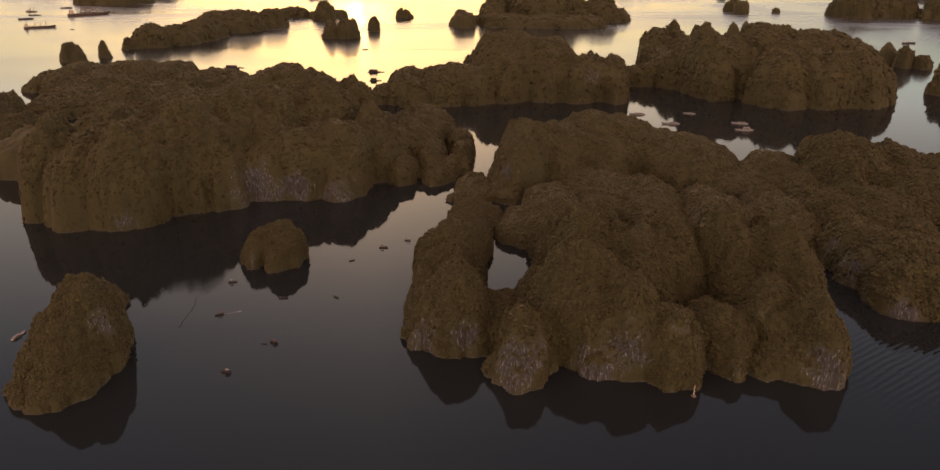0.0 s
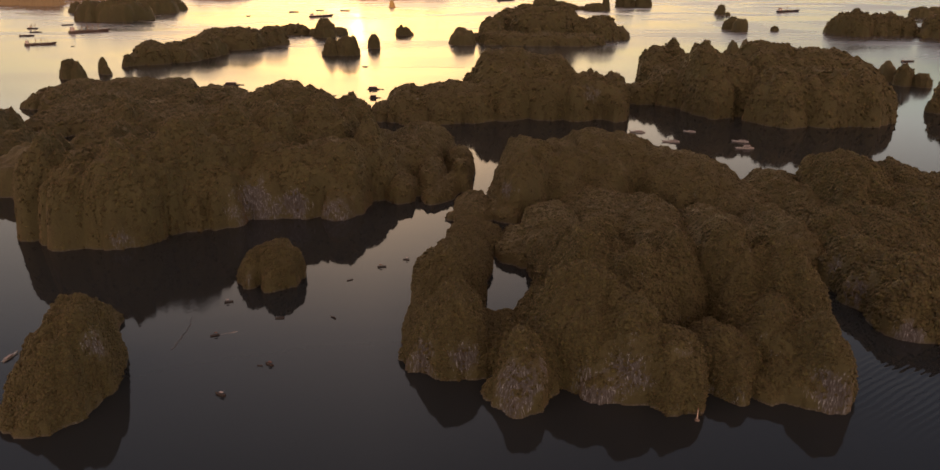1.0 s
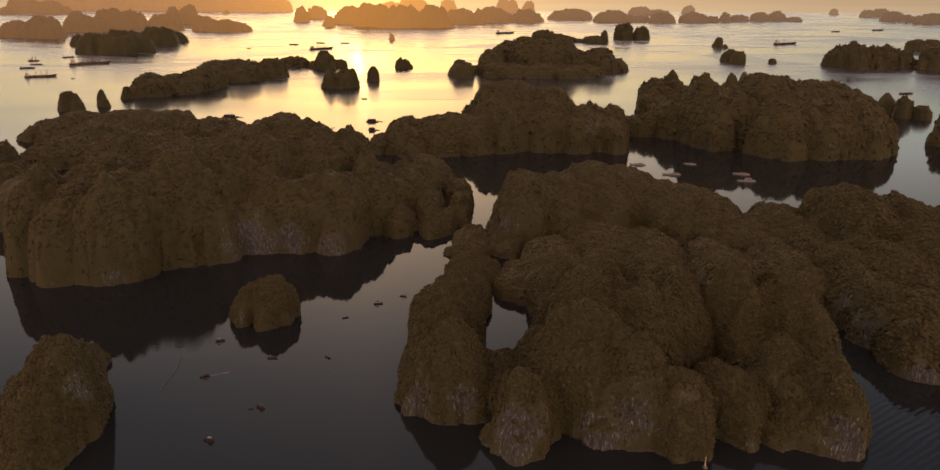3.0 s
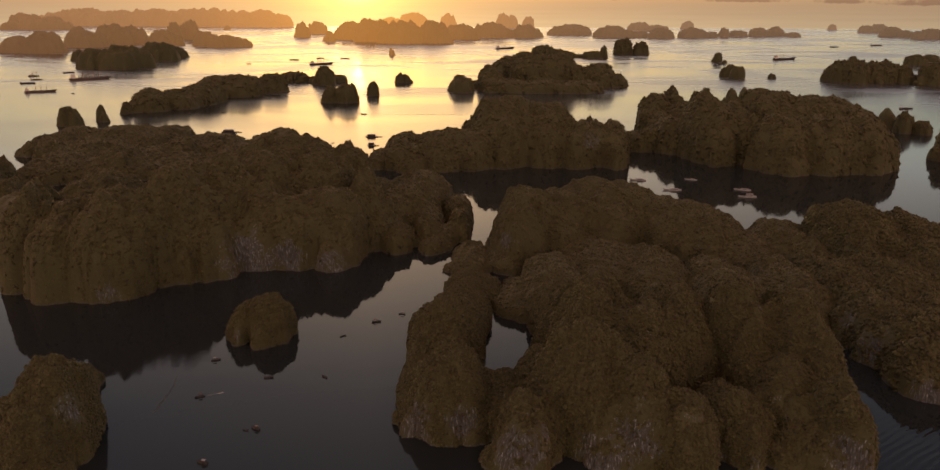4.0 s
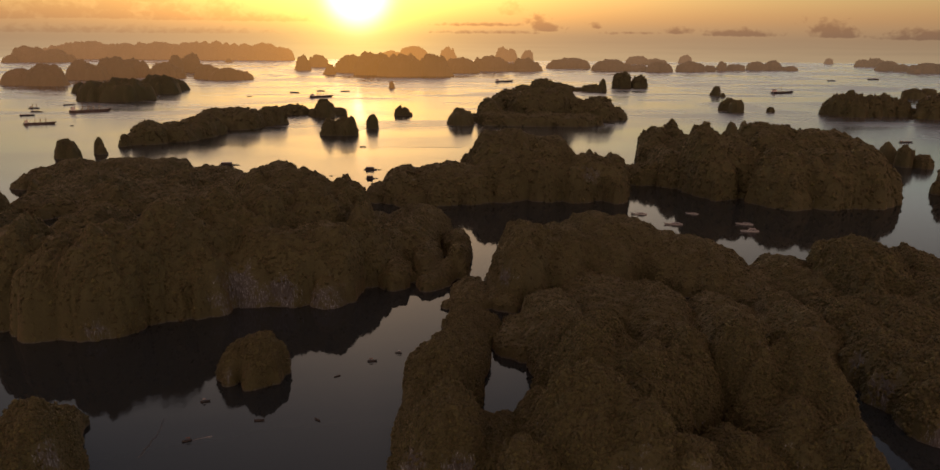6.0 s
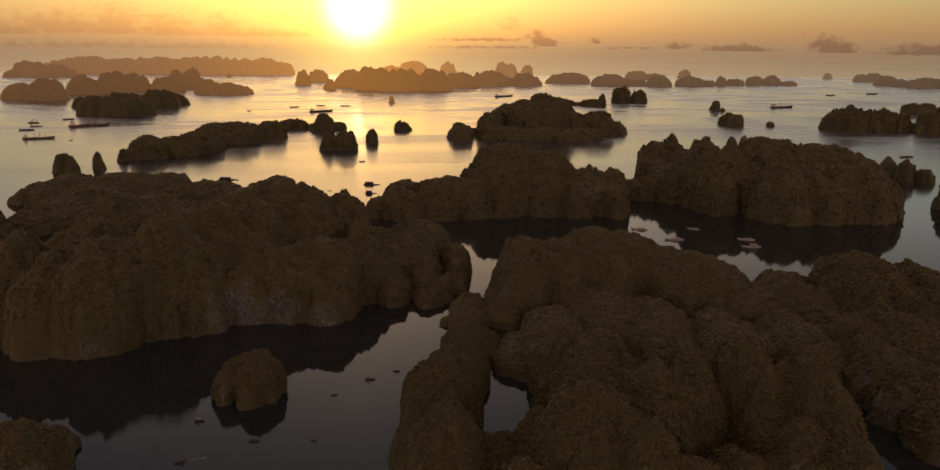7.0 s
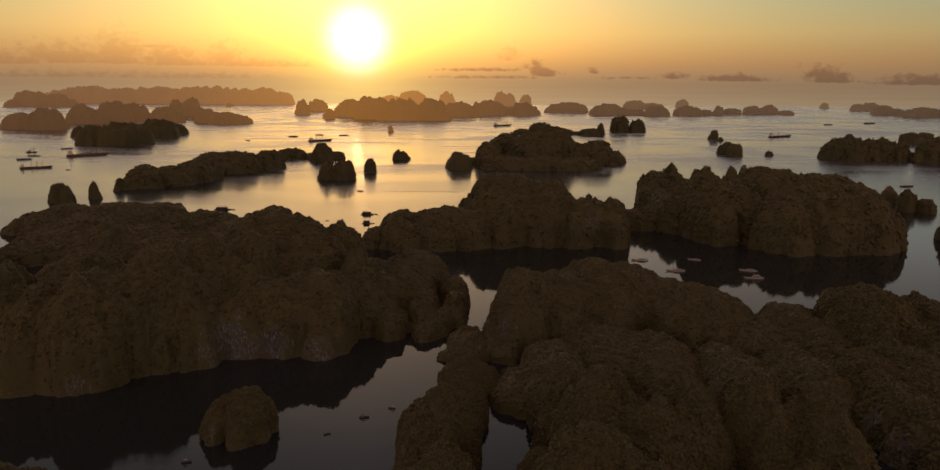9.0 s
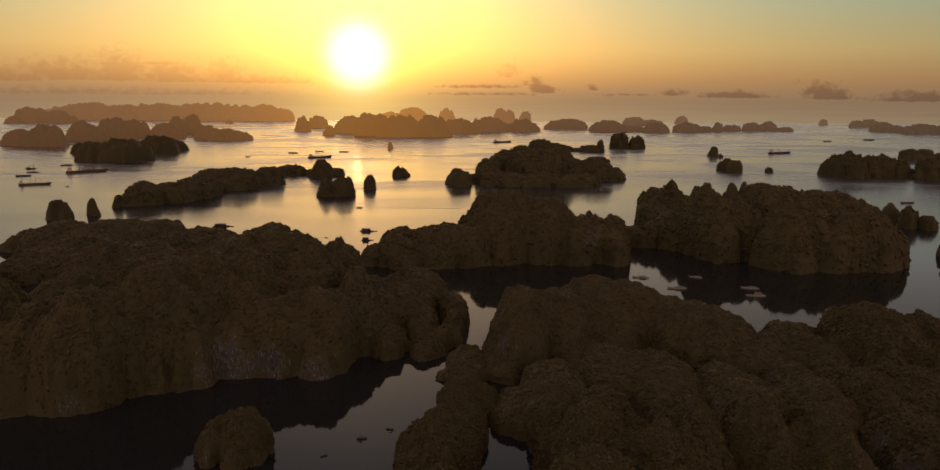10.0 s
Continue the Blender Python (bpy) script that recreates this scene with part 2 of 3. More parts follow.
def vnoise(x, y, seed):
    ix, iy = np.floor(x), np.floor(y)
    fx, fy = x - ix, y - iy
    fx, fy = fx * fx * (3 - 2 * fx), fy * fy * (3 - 2 * fy)
    a, b = lattice(ix, iy, seed), lattice(ix + 1, iy, seed)
    c, d = lattice(ix, iy + 1, seed), lattice(ix + 1, iy + 1, seed)
    return (a * (1 - fx) + b * fx) * (1 - fy) + (c * (1 - fx) + d * fx) * fy - 0.5


def fbm(x, y, seed, octaves=4):
    total, amp = 0, 1.0
    for k in range(octaves):
        total = total + amp * vnoise(x * 2 ** k, y * 2 ** k, seed + 17 * k)
        amp *= 0.5
    return total


def crowns(x, y, size, seed):
    """Rounded lumps, one a cell: the tops of close-standing trees."""
    gx, gy = np.floor(x / size), np.floor(y / size)
    best = np.full(x.shape, 9.0)
    for ox in (-1, 0, 1):
        for oy in (-1, 0, 1):
            cx = gx + ox + lattice(gx + ox, gy + oy, seed)
            cy = gy + oy + lattice(gx + ox, gy + oy, seed + 5)
            best = np.minimum(best, (x / size - cx) ** 2 + (y / size - cy) ** 2)
    return np.sqrt(np.clip(1 - best, 0, 1))


def mesh_of(name, verts, faces, mat, smooth=True):
    me = bpy.data.meshes.new(name)
    me.vertices.add(len(verts))
    me.vertices.foreach_set("co", np.asarray(verts, dtype=np.float32).ravel())
    faces = np.asarray(faces, dtype=np.int32)
    k = faces.shape[1]
    me.loops.add(faces.size)
    me.loops.foreach_set("vertex_index", faces.ravel())
    me.polygons.add(len(faces))
    me.polygons.foreach_set("loop_start", np.arange(len(faces), dtype=np.int32) * k)
    me.polygons.foreach_set("use_smooth", np.full(len(faces), smooth))
    me.update(calc_edges=True)
    me.validate()
    me.materials.append(mat)
    return me


def relief(towers, cell, seed, tree, rough, crag=0.20, sheer=0.44):
    """Heights of a group of karst towers (x, y, height, half width, half depth) on a grid, each with lesser knobs on its crest and flanks."""
    T = np.array(towers, dtype=float)
    rng = np.random.default_rng(seed)
    pad = 6 * cell + 0.2 * T[:, 3:].max()
    x = np.arange((T[:, 0] - T[:, 3]).min() - pad, (T[:, 0] + T[:, 3]).max() + pad, cell)
    y = np.arange((T[:, 1] - T[:, 4]).min() - pad, (T[:, 1] + T[:, 4]).max() + pad, cell)
    X, Y = np.meshgrid(x, y)
    rise = np.zeros(X.shape)
    step = max(1.0, 0.02 * np.median(T[:, 3]))
    JX = X + 1.3 * step * fbm(X / (9 * step), Y / (9 * step), seed + 71)
    JY = Y + 1.3 * step * fbm(X / (9 * step), Y / (9 * step), seed + 72)
    JX = JX + 3.5 * fbm(X / 19, Y / 19, seed + 73, 3)
    JY = JY + 3.5 * fbm(X / 19, Y / 19, seed + 74, 3)
    for k, (cx, cy, h, rx, ry) in enumerate(T):
        size, bend = 0.5 * (rx + ry), rough * 0.045
        WX = JX + rx * bend * fbm(X / size * 1.6, Y / size * 1.6, seed + k)
        WY = JY + ry * bend * fbm(X / size * 1.6, Y / size * 1.6, seed + 50 + k)
        u = np.sqrt(((WX - cx) / rx) ** 2 + ((WY - cy) / ry) ** 2)
        body = 0.94 * h * np.clip(1 - u ** 3.0, 0, 1) ** sheer
        knob = 0.26 * rx + 2
        body = body * (1.0 + crag * fbm(X / knob, Y / knob, seed + 7 * k) - crag * np.abs(fbm(X / knob * 0.8, Y / knob * 0.8, seed + 7 * k + 3)))
        rise = rise + np.clip(body, 0, None) ** 9
        rise = rise + (np.clip(0.985 * h * (1 - (u / 0.68) ** 3), 0, None)) ** 9
        for q in range(7):
            a, d = rng.uniform(0, 2 * math.pi), math.sqrt(rng.uniform(0.06, 0.85))
            sx, sy, r = cx + rx * d * math.cos(a), cy + ry * d * math.sin(a), rng.uniform(0.20, 0.40) * min(rx, ry) + 1.0
            top = 0.90 * h * (1 - d ** 2.5) ** 0.55 * rng.uniform(1.0, 1.10)
            v = np.sqrt((JX - sx) ** 2 + (JY - sy) ** 2) / r
            rise = rise + (np.clip(top * (1 - np.clip(v, 0, 2) ** 2.4 * 0.8), 0, None) * (v < 1.35)) ** 9
    Z = rise ** (1 / 9)
    land = Z > 0.4
    Z = np.where(land, Z, -4.0)
    if cell > 1.2:
        lump = 5.5 * cell
        heap = 0.28 * lump * (crowns(X, Y, lump, seed + 81) - 1.0) + 0.11 * lump * (crowns(X, Y, 0.5 * lump, seed + 85) - 0.9)
        if sheer < 0.4:
            heap = heap + 2.6 * cell * (crowns(X, Y, 13 * cell, seed + 88) - 1.0)
        Z = np.where(land, Z + heap * np.clip(Z / (0.4 * T[:, 2].max()), 0, 1), Z)
    if tree > 0:
        Z = np.where(land, Z + tree * (0.70 * crowns(X, Y, tree * 1.3, seed + 90) + 0.6 * crowns(X, Y, tree * 3.0, seed + 95) - 0.85) * np.clip(Z / 5, 0, 1), Z)
    return X, Y, Z, land


def pieces(keep):
    """Numbers the separate patches of a mask of grid cells."""
    lab = np.where(keep, np.arange(1, keep.size + 1).reshape(keep.shape), 0)
    big = keep.size + 9
    while True:
        old, f = lab.copy(), np.where(lab > 0, lab, big)
        f[1:] = np.minimum(f[1:], f[:-1])
        f[:-1] = np.minimum(f[:-1], f[1:])
        f[:, 1:] = np.minimum(f[:, 1:], f[:, :-1])
        f[:, :-1] = np.minimum(f[:, :-1], f[:, 1:])
        lab = np.where(keep, f, 0)
        lab[lab > 0] = lab.ravel()[lab[lab > 0] - 1]
        if (lab == old).all():
            return lab


def karst_island(towers, cell, seed, label, tree=2.4, rough=4.0, mat=None, group="", name="karst_island", wood=0, crag=0.20, sheer=0.44):
    """A group of karst towers; what stands apart in the water becomes a rock of its own. wood: how many tree crowns stand on it."""
    X, Y, Z, land = relief(towers, cell, seed, tree, rough, crag, sheer)
    ny, nx = X.shape
    idx = np.arange(nx * ny).reshape(ny, nx)
    keep = land[:-1, :-1] | land[1:, :-1] | land[:-1, 1:] | land[1:, 1:]
    lab = pieces(keep)
    V = np.stack([X.ravel(), Y.ravel(), Z.ravel()], 1)
    # undercuts and ledges: shift sideways with height
    s = 0.5 + 0.25 * cell if cell < 1.25 else 0.6 + 0.55 * cell
    V[:, 0] += s * fbm(V[:, 2] / 4 + V[:, 1] / 11, V[:, 0] / 6 + V[:, 2] / 9, seed + 31)
    V[:, 1] += s * fbm(V[:, 2] / 4 + V[:, 0] / 11, V[:, 1] / 6 - V[:, 2] / 9, seed + 37)
    kinds, counts = np.unique(lab[lab > 0], return_counts=True)
    made = []
    for j in np.argsort(-counts):
        if counts[j] < max(24, 0.012 * counts.max()):
            continue
        k = lab == kinds[j]
        quads = np.stack([idx[:-1, :-1][k], idx[:-1, 1:][k], idx[1:, 1:][k], idx[1:, :-1][k]], 1)
        used, inv = np.unique(quads.ravel(), return_inverse=True)
        nm = name if not made else "karst_rock"
        ob = new(nm, mesh_of(nm, V[used], inv.reshape(-1, 4), mat or karst))
        tagged(ob, label if not made else "small limestone rock standing in the water beside an island", "island" if not made else "rock", group)
        made.append((ob, V[quads]))
    if wood:
        crown_cover(*made[0], wood, cell, seed)
    return made[0][0]


OCTA = np.array([(1, 0, 0), (0, 1, 0), (-1, 0, 0), (0, -1, 0), (0, 0, 1), (0, 0, -1)], dtype=float)
OCTA_FACES = np.array([(0, 1, 4), (1, 2, 4), (2, 3, 4), (3, 0, 4), (1, 0, 5), (2, 1, 5), (3, 2, 5), (0, 3, 5)])


def crown_cover(island, Q, count, cell, seed):
    """Ragged tree crowns, uncountable, set close and even over an island's slopes and walls (quads Q), hugging them; bare rock stays mostly free."""
    rng = np.random.default_rng(seed)
    N = np.cross(Q[:, 2] - Q[:, 0], Q[:, 3] - Q[:, 1])
    area = np.linalg.norm(N, axis=1) + 1e-9
    N, area, mid = N / area[:, None], 0.5 * area, Q.mean(1)
    weight = area * np.where(mid[:, 2] > 1.2, 1.0, 0.0)
    bare = fbm(mid[:, 0] / 16 + mid[:, 2] / 13, mid[:, 1] / 16 - mid[:, 2] / 13, seed + 3, 3) + 0.010 * (mid[:, 2] - 12)
    weight *= np.where((N[:, 2] < 0.5) & (bare < -0.22), 0.15, 1.0)
    for x, y, h, r in CLIFFS:
        weight *= np.where((N[:, 2] < 0.7) & (((mid - (x, y, h)) ** 2).sum(1) < (0.9 * r) ** 2), 0.15, 1.0)
    near = cell < 1.25
    mean = math.sqrt((2.6 if near else 1.5) * weight.sum() / (math.pi * count))
    pick = rng.choice(len(Q), count, p=weight / weight.sum())
    u, v = rng.random((count, 1)), rng.random((count, 1))
    q, N = Q[pick], N[pick]
    at = (q[:, 0] * (1 - u) + q[:, 1] * u) * (1 - v) + (q[:, 3] * (1 - u) + q[:, 2] * u) * v
    size = mean * (0.45 + 1.15 * rng.random(count) ** 1.7)
    at = at + N * (size * (rng.uniform(-0.20, 0.40, count) if near else rng.uniform(-0.25, 0.15, count)))[:, None]
    k = len(OCTA)
    turn = rng.uniform(0, 2 * math.pi, count)
    c, d = np.cos(turn)[:, None], np.sin(turn)[:, None]
    shape = np.stack([OCTA[:, 0] * c - OCTA[:, 1] * d, OCTA[:, 0] * d + OCTA[:, 1] * c, np.repeat(OCTA[None, :, 2], count, 0)], 2)
    shape = shape * (0.60 + 0.80 * rng.random((count, k, 1))) * size[:, None, None]
    out = np.einsum("ijk,ik->ij", shape, N)
    shape = shape - (0.15 if near else 0.45) * out[:, :, None] * N[:, None]
    verts = (shape + at[:, None]).reshape(-1, 3)
    faces = (OCTA_FACES[None] + k * np.arange(count)[:, None, None]).reshape(-1, 3)
    ob = new("tree_cover", mesh_of("tree_cover", verts, faces, foliage, True))
    ob.parent = island
    tagged(ob, "dense dark-green jungle tree crowns", kind="stuff")


def foliage_material():
    m, n = material("jungle_crowns")
    geo = n("NewGeometry")
    fine = n("TexNoise", {"Vector": geo.outputs["Position"], "Scale": 2.2, "Detail": 4.0}).outputs[0]
    tone = n.ramp(geo.outputs["Random Per Island"], [(0.0, (0.028, 0.036, 0.015)), (0.5, (0.041, 0.052, 0.021)), (0.9, (0.054, 0.067, 0.027)), (1.0, (0.072, 0.090, 0.033))])
    finish(n, n.mix(1.0, tone, n.ramp(fine, [(0.3, (0.85, 0.85, 0.85)), (0.7, (1, 1, 1))]), "MULTIPLY"), 0.75, fine, 0.5, 0.4, Sheen_Weight=0.10, Sheen_Roughness=0.5, Sheen_Tint=(1.0, 0.70, 0.40, 1))
    return m


foliage = foliage_material()

# ---- the farthest hills, all but lost: the haze's glow is put into their emission ----
haze_glow_hills, n = material("far_hills_painted_haze")
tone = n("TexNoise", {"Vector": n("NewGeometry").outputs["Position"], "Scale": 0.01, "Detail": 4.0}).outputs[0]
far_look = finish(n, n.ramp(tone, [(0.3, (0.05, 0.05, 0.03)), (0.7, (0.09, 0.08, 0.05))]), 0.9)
# haze painted as emission: brighter towards the sun's bearing and with distance
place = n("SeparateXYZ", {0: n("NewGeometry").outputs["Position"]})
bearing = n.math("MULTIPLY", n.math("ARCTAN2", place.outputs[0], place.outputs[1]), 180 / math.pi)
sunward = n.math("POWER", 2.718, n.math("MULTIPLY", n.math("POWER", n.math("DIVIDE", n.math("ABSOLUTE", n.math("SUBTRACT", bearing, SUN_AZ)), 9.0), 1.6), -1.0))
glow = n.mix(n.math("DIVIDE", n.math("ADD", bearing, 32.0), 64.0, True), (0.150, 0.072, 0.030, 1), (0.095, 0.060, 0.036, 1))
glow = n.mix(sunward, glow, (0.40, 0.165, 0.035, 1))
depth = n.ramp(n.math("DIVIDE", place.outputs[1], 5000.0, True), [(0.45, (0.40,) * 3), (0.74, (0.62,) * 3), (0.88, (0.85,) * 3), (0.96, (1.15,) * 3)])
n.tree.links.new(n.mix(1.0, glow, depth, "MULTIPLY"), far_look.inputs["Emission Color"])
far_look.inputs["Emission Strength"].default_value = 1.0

# ---- sea ----
bm = bmesh.new()
bmesh.ops.create_grid(bm, x_segments=40, y_segments=40, size=1)
bmesh.ops.scale(bm, vec=(6000, 3900, 1), verts=bm.verts)
bmesh.ops.translate(bm, vec=(0, 1050, 0), verts=bm.verts)
me = bpy.data.meshes.new("water")
bm.to_mesh(me)
me.materials.append(water_mat)
water = tagged(new("water", me), "calm grey sea reflecting the sunrise sky", "sea", kind="structure")

# ---- islands: towers as (x, y, height, half width, half depth) ----
karst_island([(-146, 250, 31, 13, 24), (-161, 262, 19, 8, 22), (-158, 282, 13, 10, 20), (-155, 294, 4, 4, 11), (-156, 242, 15, 11, 18), (-146, 232, 11, 13, 16), (-157, 231, 6, 8, 14), (-144, 246, 13, 8, 22), (-144, 240, 9, 7, 18)],
             0.9, 11, "small rocky jungle islet rising steeply from the bay", 2.2, 4.0, wood=13000)
karst_island([(-107, 346, 14, 8, 11), (-95, 346, 18, 11, 13), (-101, 352, 15, 12, 12)],
             0.9, 24, "small sheer limestone rock with a green top", 2.0, 3.0, wood=4000)
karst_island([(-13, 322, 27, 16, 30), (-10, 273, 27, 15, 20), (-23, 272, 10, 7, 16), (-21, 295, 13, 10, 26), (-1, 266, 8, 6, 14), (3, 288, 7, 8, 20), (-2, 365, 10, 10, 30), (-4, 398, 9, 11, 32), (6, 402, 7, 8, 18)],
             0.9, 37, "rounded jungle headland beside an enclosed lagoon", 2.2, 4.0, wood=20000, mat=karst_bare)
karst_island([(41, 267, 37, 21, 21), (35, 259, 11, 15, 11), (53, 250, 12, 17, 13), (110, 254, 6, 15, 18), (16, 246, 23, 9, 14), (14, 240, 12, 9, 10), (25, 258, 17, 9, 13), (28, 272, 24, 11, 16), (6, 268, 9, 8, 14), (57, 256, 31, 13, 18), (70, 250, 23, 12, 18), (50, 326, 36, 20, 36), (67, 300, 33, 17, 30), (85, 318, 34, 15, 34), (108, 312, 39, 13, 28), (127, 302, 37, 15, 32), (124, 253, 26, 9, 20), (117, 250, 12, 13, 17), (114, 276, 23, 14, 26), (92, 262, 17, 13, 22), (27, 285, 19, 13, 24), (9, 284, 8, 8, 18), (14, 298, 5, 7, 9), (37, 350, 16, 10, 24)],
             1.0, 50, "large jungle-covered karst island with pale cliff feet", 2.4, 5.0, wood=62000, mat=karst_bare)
karst_island([(31, 486, 37, 19, 44), (53, 505, 30, 28, 46), (83, 525, 33, 31, 54), (105, 535, 29, 23, 46), (125, 508, 24, 26, 46), (144, 497, 23, 28, 44), (162, 470, 12, 23, 44), (189, 474, 18, 19, 38), (40, 400, 18, 18, 44), (96, 420, 15, 21, 46), (131, 400, 15, 20, 44), (72, 440, 14, 25, 44), (163, 390, 17, 19, 44), (18, 470, 8, 12, 40), (-3, 452, 7, 12, 32), (-4, 428, 4, 8, 18), (23, 390, 8, 13, 30), (197, 450, 16, 15, 40)],
             1.3, 63, "long wooded karst ridge behind a lagoon", 2.6, 6.0, wood=34000)
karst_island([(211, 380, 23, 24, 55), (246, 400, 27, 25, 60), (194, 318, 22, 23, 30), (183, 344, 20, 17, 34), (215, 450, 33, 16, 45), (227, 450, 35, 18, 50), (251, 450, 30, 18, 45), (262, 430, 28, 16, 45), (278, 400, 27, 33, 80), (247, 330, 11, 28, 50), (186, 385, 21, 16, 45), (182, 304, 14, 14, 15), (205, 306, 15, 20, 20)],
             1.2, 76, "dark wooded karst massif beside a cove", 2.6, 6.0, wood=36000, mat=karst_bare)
karst_island([(-244, 425, 53, 13, 32), (-223, 418, 45, 19, 34), (-197, 418, 50, 20, 38), (-182, 430, 50, 17, 38), (-171, 452, 56, 20, 44), (-155, 485, 55, 24, 48), (-135, 505, 53, 22, 50), (-133, 560, 59, 40, 60), (-92, 560, 48, 18, 50), (-105, 535, 51, 23, 50), (-73, 505, 41, 13, 36), (-89, 470, 40, 23, 30), (-132, 466, 37, 25, 30), (-110, 463, 36, 24, 28), (-158, 442, 37, 22, 30), (-302, 508, 25, 24, 36), (-243, 500, 42, 32, 50), (-63, 500, 29, 12, 30)],
             1.6, 89, "broad jungle karst massif with a white cliff", tree=2.8, rough=7.0, sheer=0.34, wood=38000)
karst_island([(-61, 525, 23, 19, 45), (-44, 545, 25, 20, 40), (-32, 512, 16, 10, 28), (-12, 506, 18, 7, 12), (-43, 600, 22, 26, 40), (-7, 500, 10, 4, 9), (-13, 550, 16, 11, 30), (-51, 485, 14, 12, 20), (-23, 490, 8, 9, 16), (-28, 478, 7, 8, 14), (-18, 500, 10, 8, 14), (-75, 600, 17, 19, 36)],
             1.3, 102, "ragged karst spur with a rock spire by a channel", 2.4, 5.0, wood=9000)
karst_island([(-446, 800, 15, 15, 40), (-416, 805, 22, 24, 55), (-370, 822, 22, 39, 65), (-325, 820, 22, 26, 55), (-272, 790, 19, 34, 55), (-224, 770, 16, 30, 50), (-191, 742, 33, 28, 55), (-306, 722, 17, 60, 70), (-366, 695, 17, 36, 55), (-382, 668, 13, 13, 32), (-221, 700, 16, 42, 60), (-368, 760, 19, 42, 60), (-325, 770, 22, 17, 30), (-359, 735, 22, 15, 26), (-281, 748, 23, 17, 30), (-405, 745, 20, 12, 26), (-314, 690, 26, 19, 30)],
             2.0, 115, "hazy wooded karst ridge behind a massif", tree=2.0, rough=8.0, sheer=0.34, wood=15000)
karst_island([(-371, 590, 33, 12, 32), (-403, 596, 36, 28, 50), (-353, 580, 20, 13, 34), (-372, 560, 24, 24, 34)],
             2.0, 128, "wooded karst headland in haze", 2.0, 7.0, wood=7000)
karst_island([(-89, 745, 14, 13, 28), (-67, 752, 28, 19, 40), (-30, 757, 31, 28, 50), (23, 800, 54, 36, 48), (9, 795, 53, 15, 34), (44, 802, 53, 34, 46), (65, 800, 50, 31, 44), (86, 792, 49, 18, 42), (115, 780, 39, 27, 42), (137, 775, 38, 11, 36), (-55, 738, 16, 32, 34), (-4, 752, 30, 29, 36), (31, 762, 42, 27, 36), (66, 765, 39, 30, 36), (101, 762, 37, 24, 36), (130, 760, 29, 18, 34)],
             2.0, 141, "hazy karst island with flat-topped towers", tree=2.0, rough=8.0, sheer=0.34, wood=10000)
karst_island([(224, 990, 40, 20, 34), (247, 1000, 47, 15, 28), (232, 804, 64, 19, 36), (236, 800, 54, 26, 42), (262, 960, 34, 32, 40), (254, 802, 47, 37, 46), (301, 850, 58, 39, 54), (325, 842, 55, 45, 52), (350, 840, 54, 45, 56), (373, 832, 51, 38, 54), (385, 822, 44, 30, 52), (403, 812, 38, 16, 45), (402, 792, 25, 10, 36), (378, 756, 36, 20, 40), (355, 746, 47, 27, 42), (322, 746, 48, 30, 42), (288, 748, 47, 31, 42), (234, 778, 44, 22, 38), (220, 968, 26, 22, 30), (166, 832, 19, 22, 17), (190, 830, 24, 20, 17), (205, 820, 33, 15, 20), (217, 900, 26, 18, 70), (385, 775, 26, 10, 30)],
             2.0, 154, "long steep karst island with a knobbly crest", tree=2.0, rough=8.0, sheer=0.34, wood=14000)
karst_island([(317, 985, 47, 11, 18), (331, 985, 49, 8, 18), (306, 980, 37, 6, 12), (514, 985, 24, 10, 14)],
             2.0, 167, "low rocky knolls behind a long island", 2.0, 4.0)
karst_island([(-24, 1373, 28, 21, 24), (1, 1440, 11, 17, 30), (28, 1430, 40, 22, 40), (71, 1563, 46, 42, 45), (111, 1470, 55, 45, 50), (150, 1480, 55, 45, 50), (193, 1490, 36, 28, 40), (227, 1485, 40, 34, 45), (261, 1490, 21, 21, 35), (124, 1378, 20, 86, 36), (48, 1388, 22, 46, 30), (196, 1400, 18, 30, 30), (273, 1490, 8, 10, 20)],
             2.5, 180, "hazy karst island with many domes", tree=2.0, rough=10.0, sheer=0.34, wood=4500)
karst_island([(-479, 1077, 16, 6, 10), (-459, 1113, 30, 26, 30), (-435, 1150, 24, 35, 40), (-416, 1210, 30, 32, 45), (-422, 1309, 31, 40, 45), (-392, 1310, 32, 40, 45), (-374, 1330, 19, 36, 40), (-352, 1368, 29, 26, 30), (-335, 1360, 6, 14, 18)],
             2.5, 193, "long low karst island in orange haze", tree=2.0, rough=8.0, sheer=0.34, wood=3500)

# islets in the open water


def islet(towers, seed):
    karst_island(towers, 1.6, seed, "small bare-footed karst islet standing in open water", 2.0, 5.0, group="islets", name="karst_islet", wood=350 * len(towers), crag=0.34, sheer=0.27)


islet([(-348, 1526, 18, 29, 22)], 301)
islet([(-283, 1485, 33, 19, 22), (-269, 1530, 14, 21, 18), (-308, 1520, 12, 12, 14)], 314)
islet([(-223, 1215, 26, 11, 14), (-199, 1215, 28, 17, 14), (-189, 1220, 26, 7, 10)], 327)
islet([(-506, 978, 22, 11, 13), (-506, 968, 22, 7, 11), (-495, 970, 16, 7, 11)], 340)
islet([(-481, 1011, 19, 6, 8), (-474, 1005, 11, 5, 7)], 353)
islet([(-169, 1305, 22, 9, 9)], 366)
islet([(-145, 1519, 18, 8, 9), (-134, 1520, 17, 11, 9), (-125, 1520, 6, 6, 8)], 379)
islet([(520, 955, 25, 11, 14), (538, 945, 15, 11, 13)], 392)
islet([(492, 785, 37, 31, 20), (468, 783, 15, 12, 14)], 405)
islet([(534, 1679, 25, 15, 18), (541, 1640, 25, 16, 16), (638, 2102, 25, 13, 14), (642, 2060, 10, 8, 10)], 418)
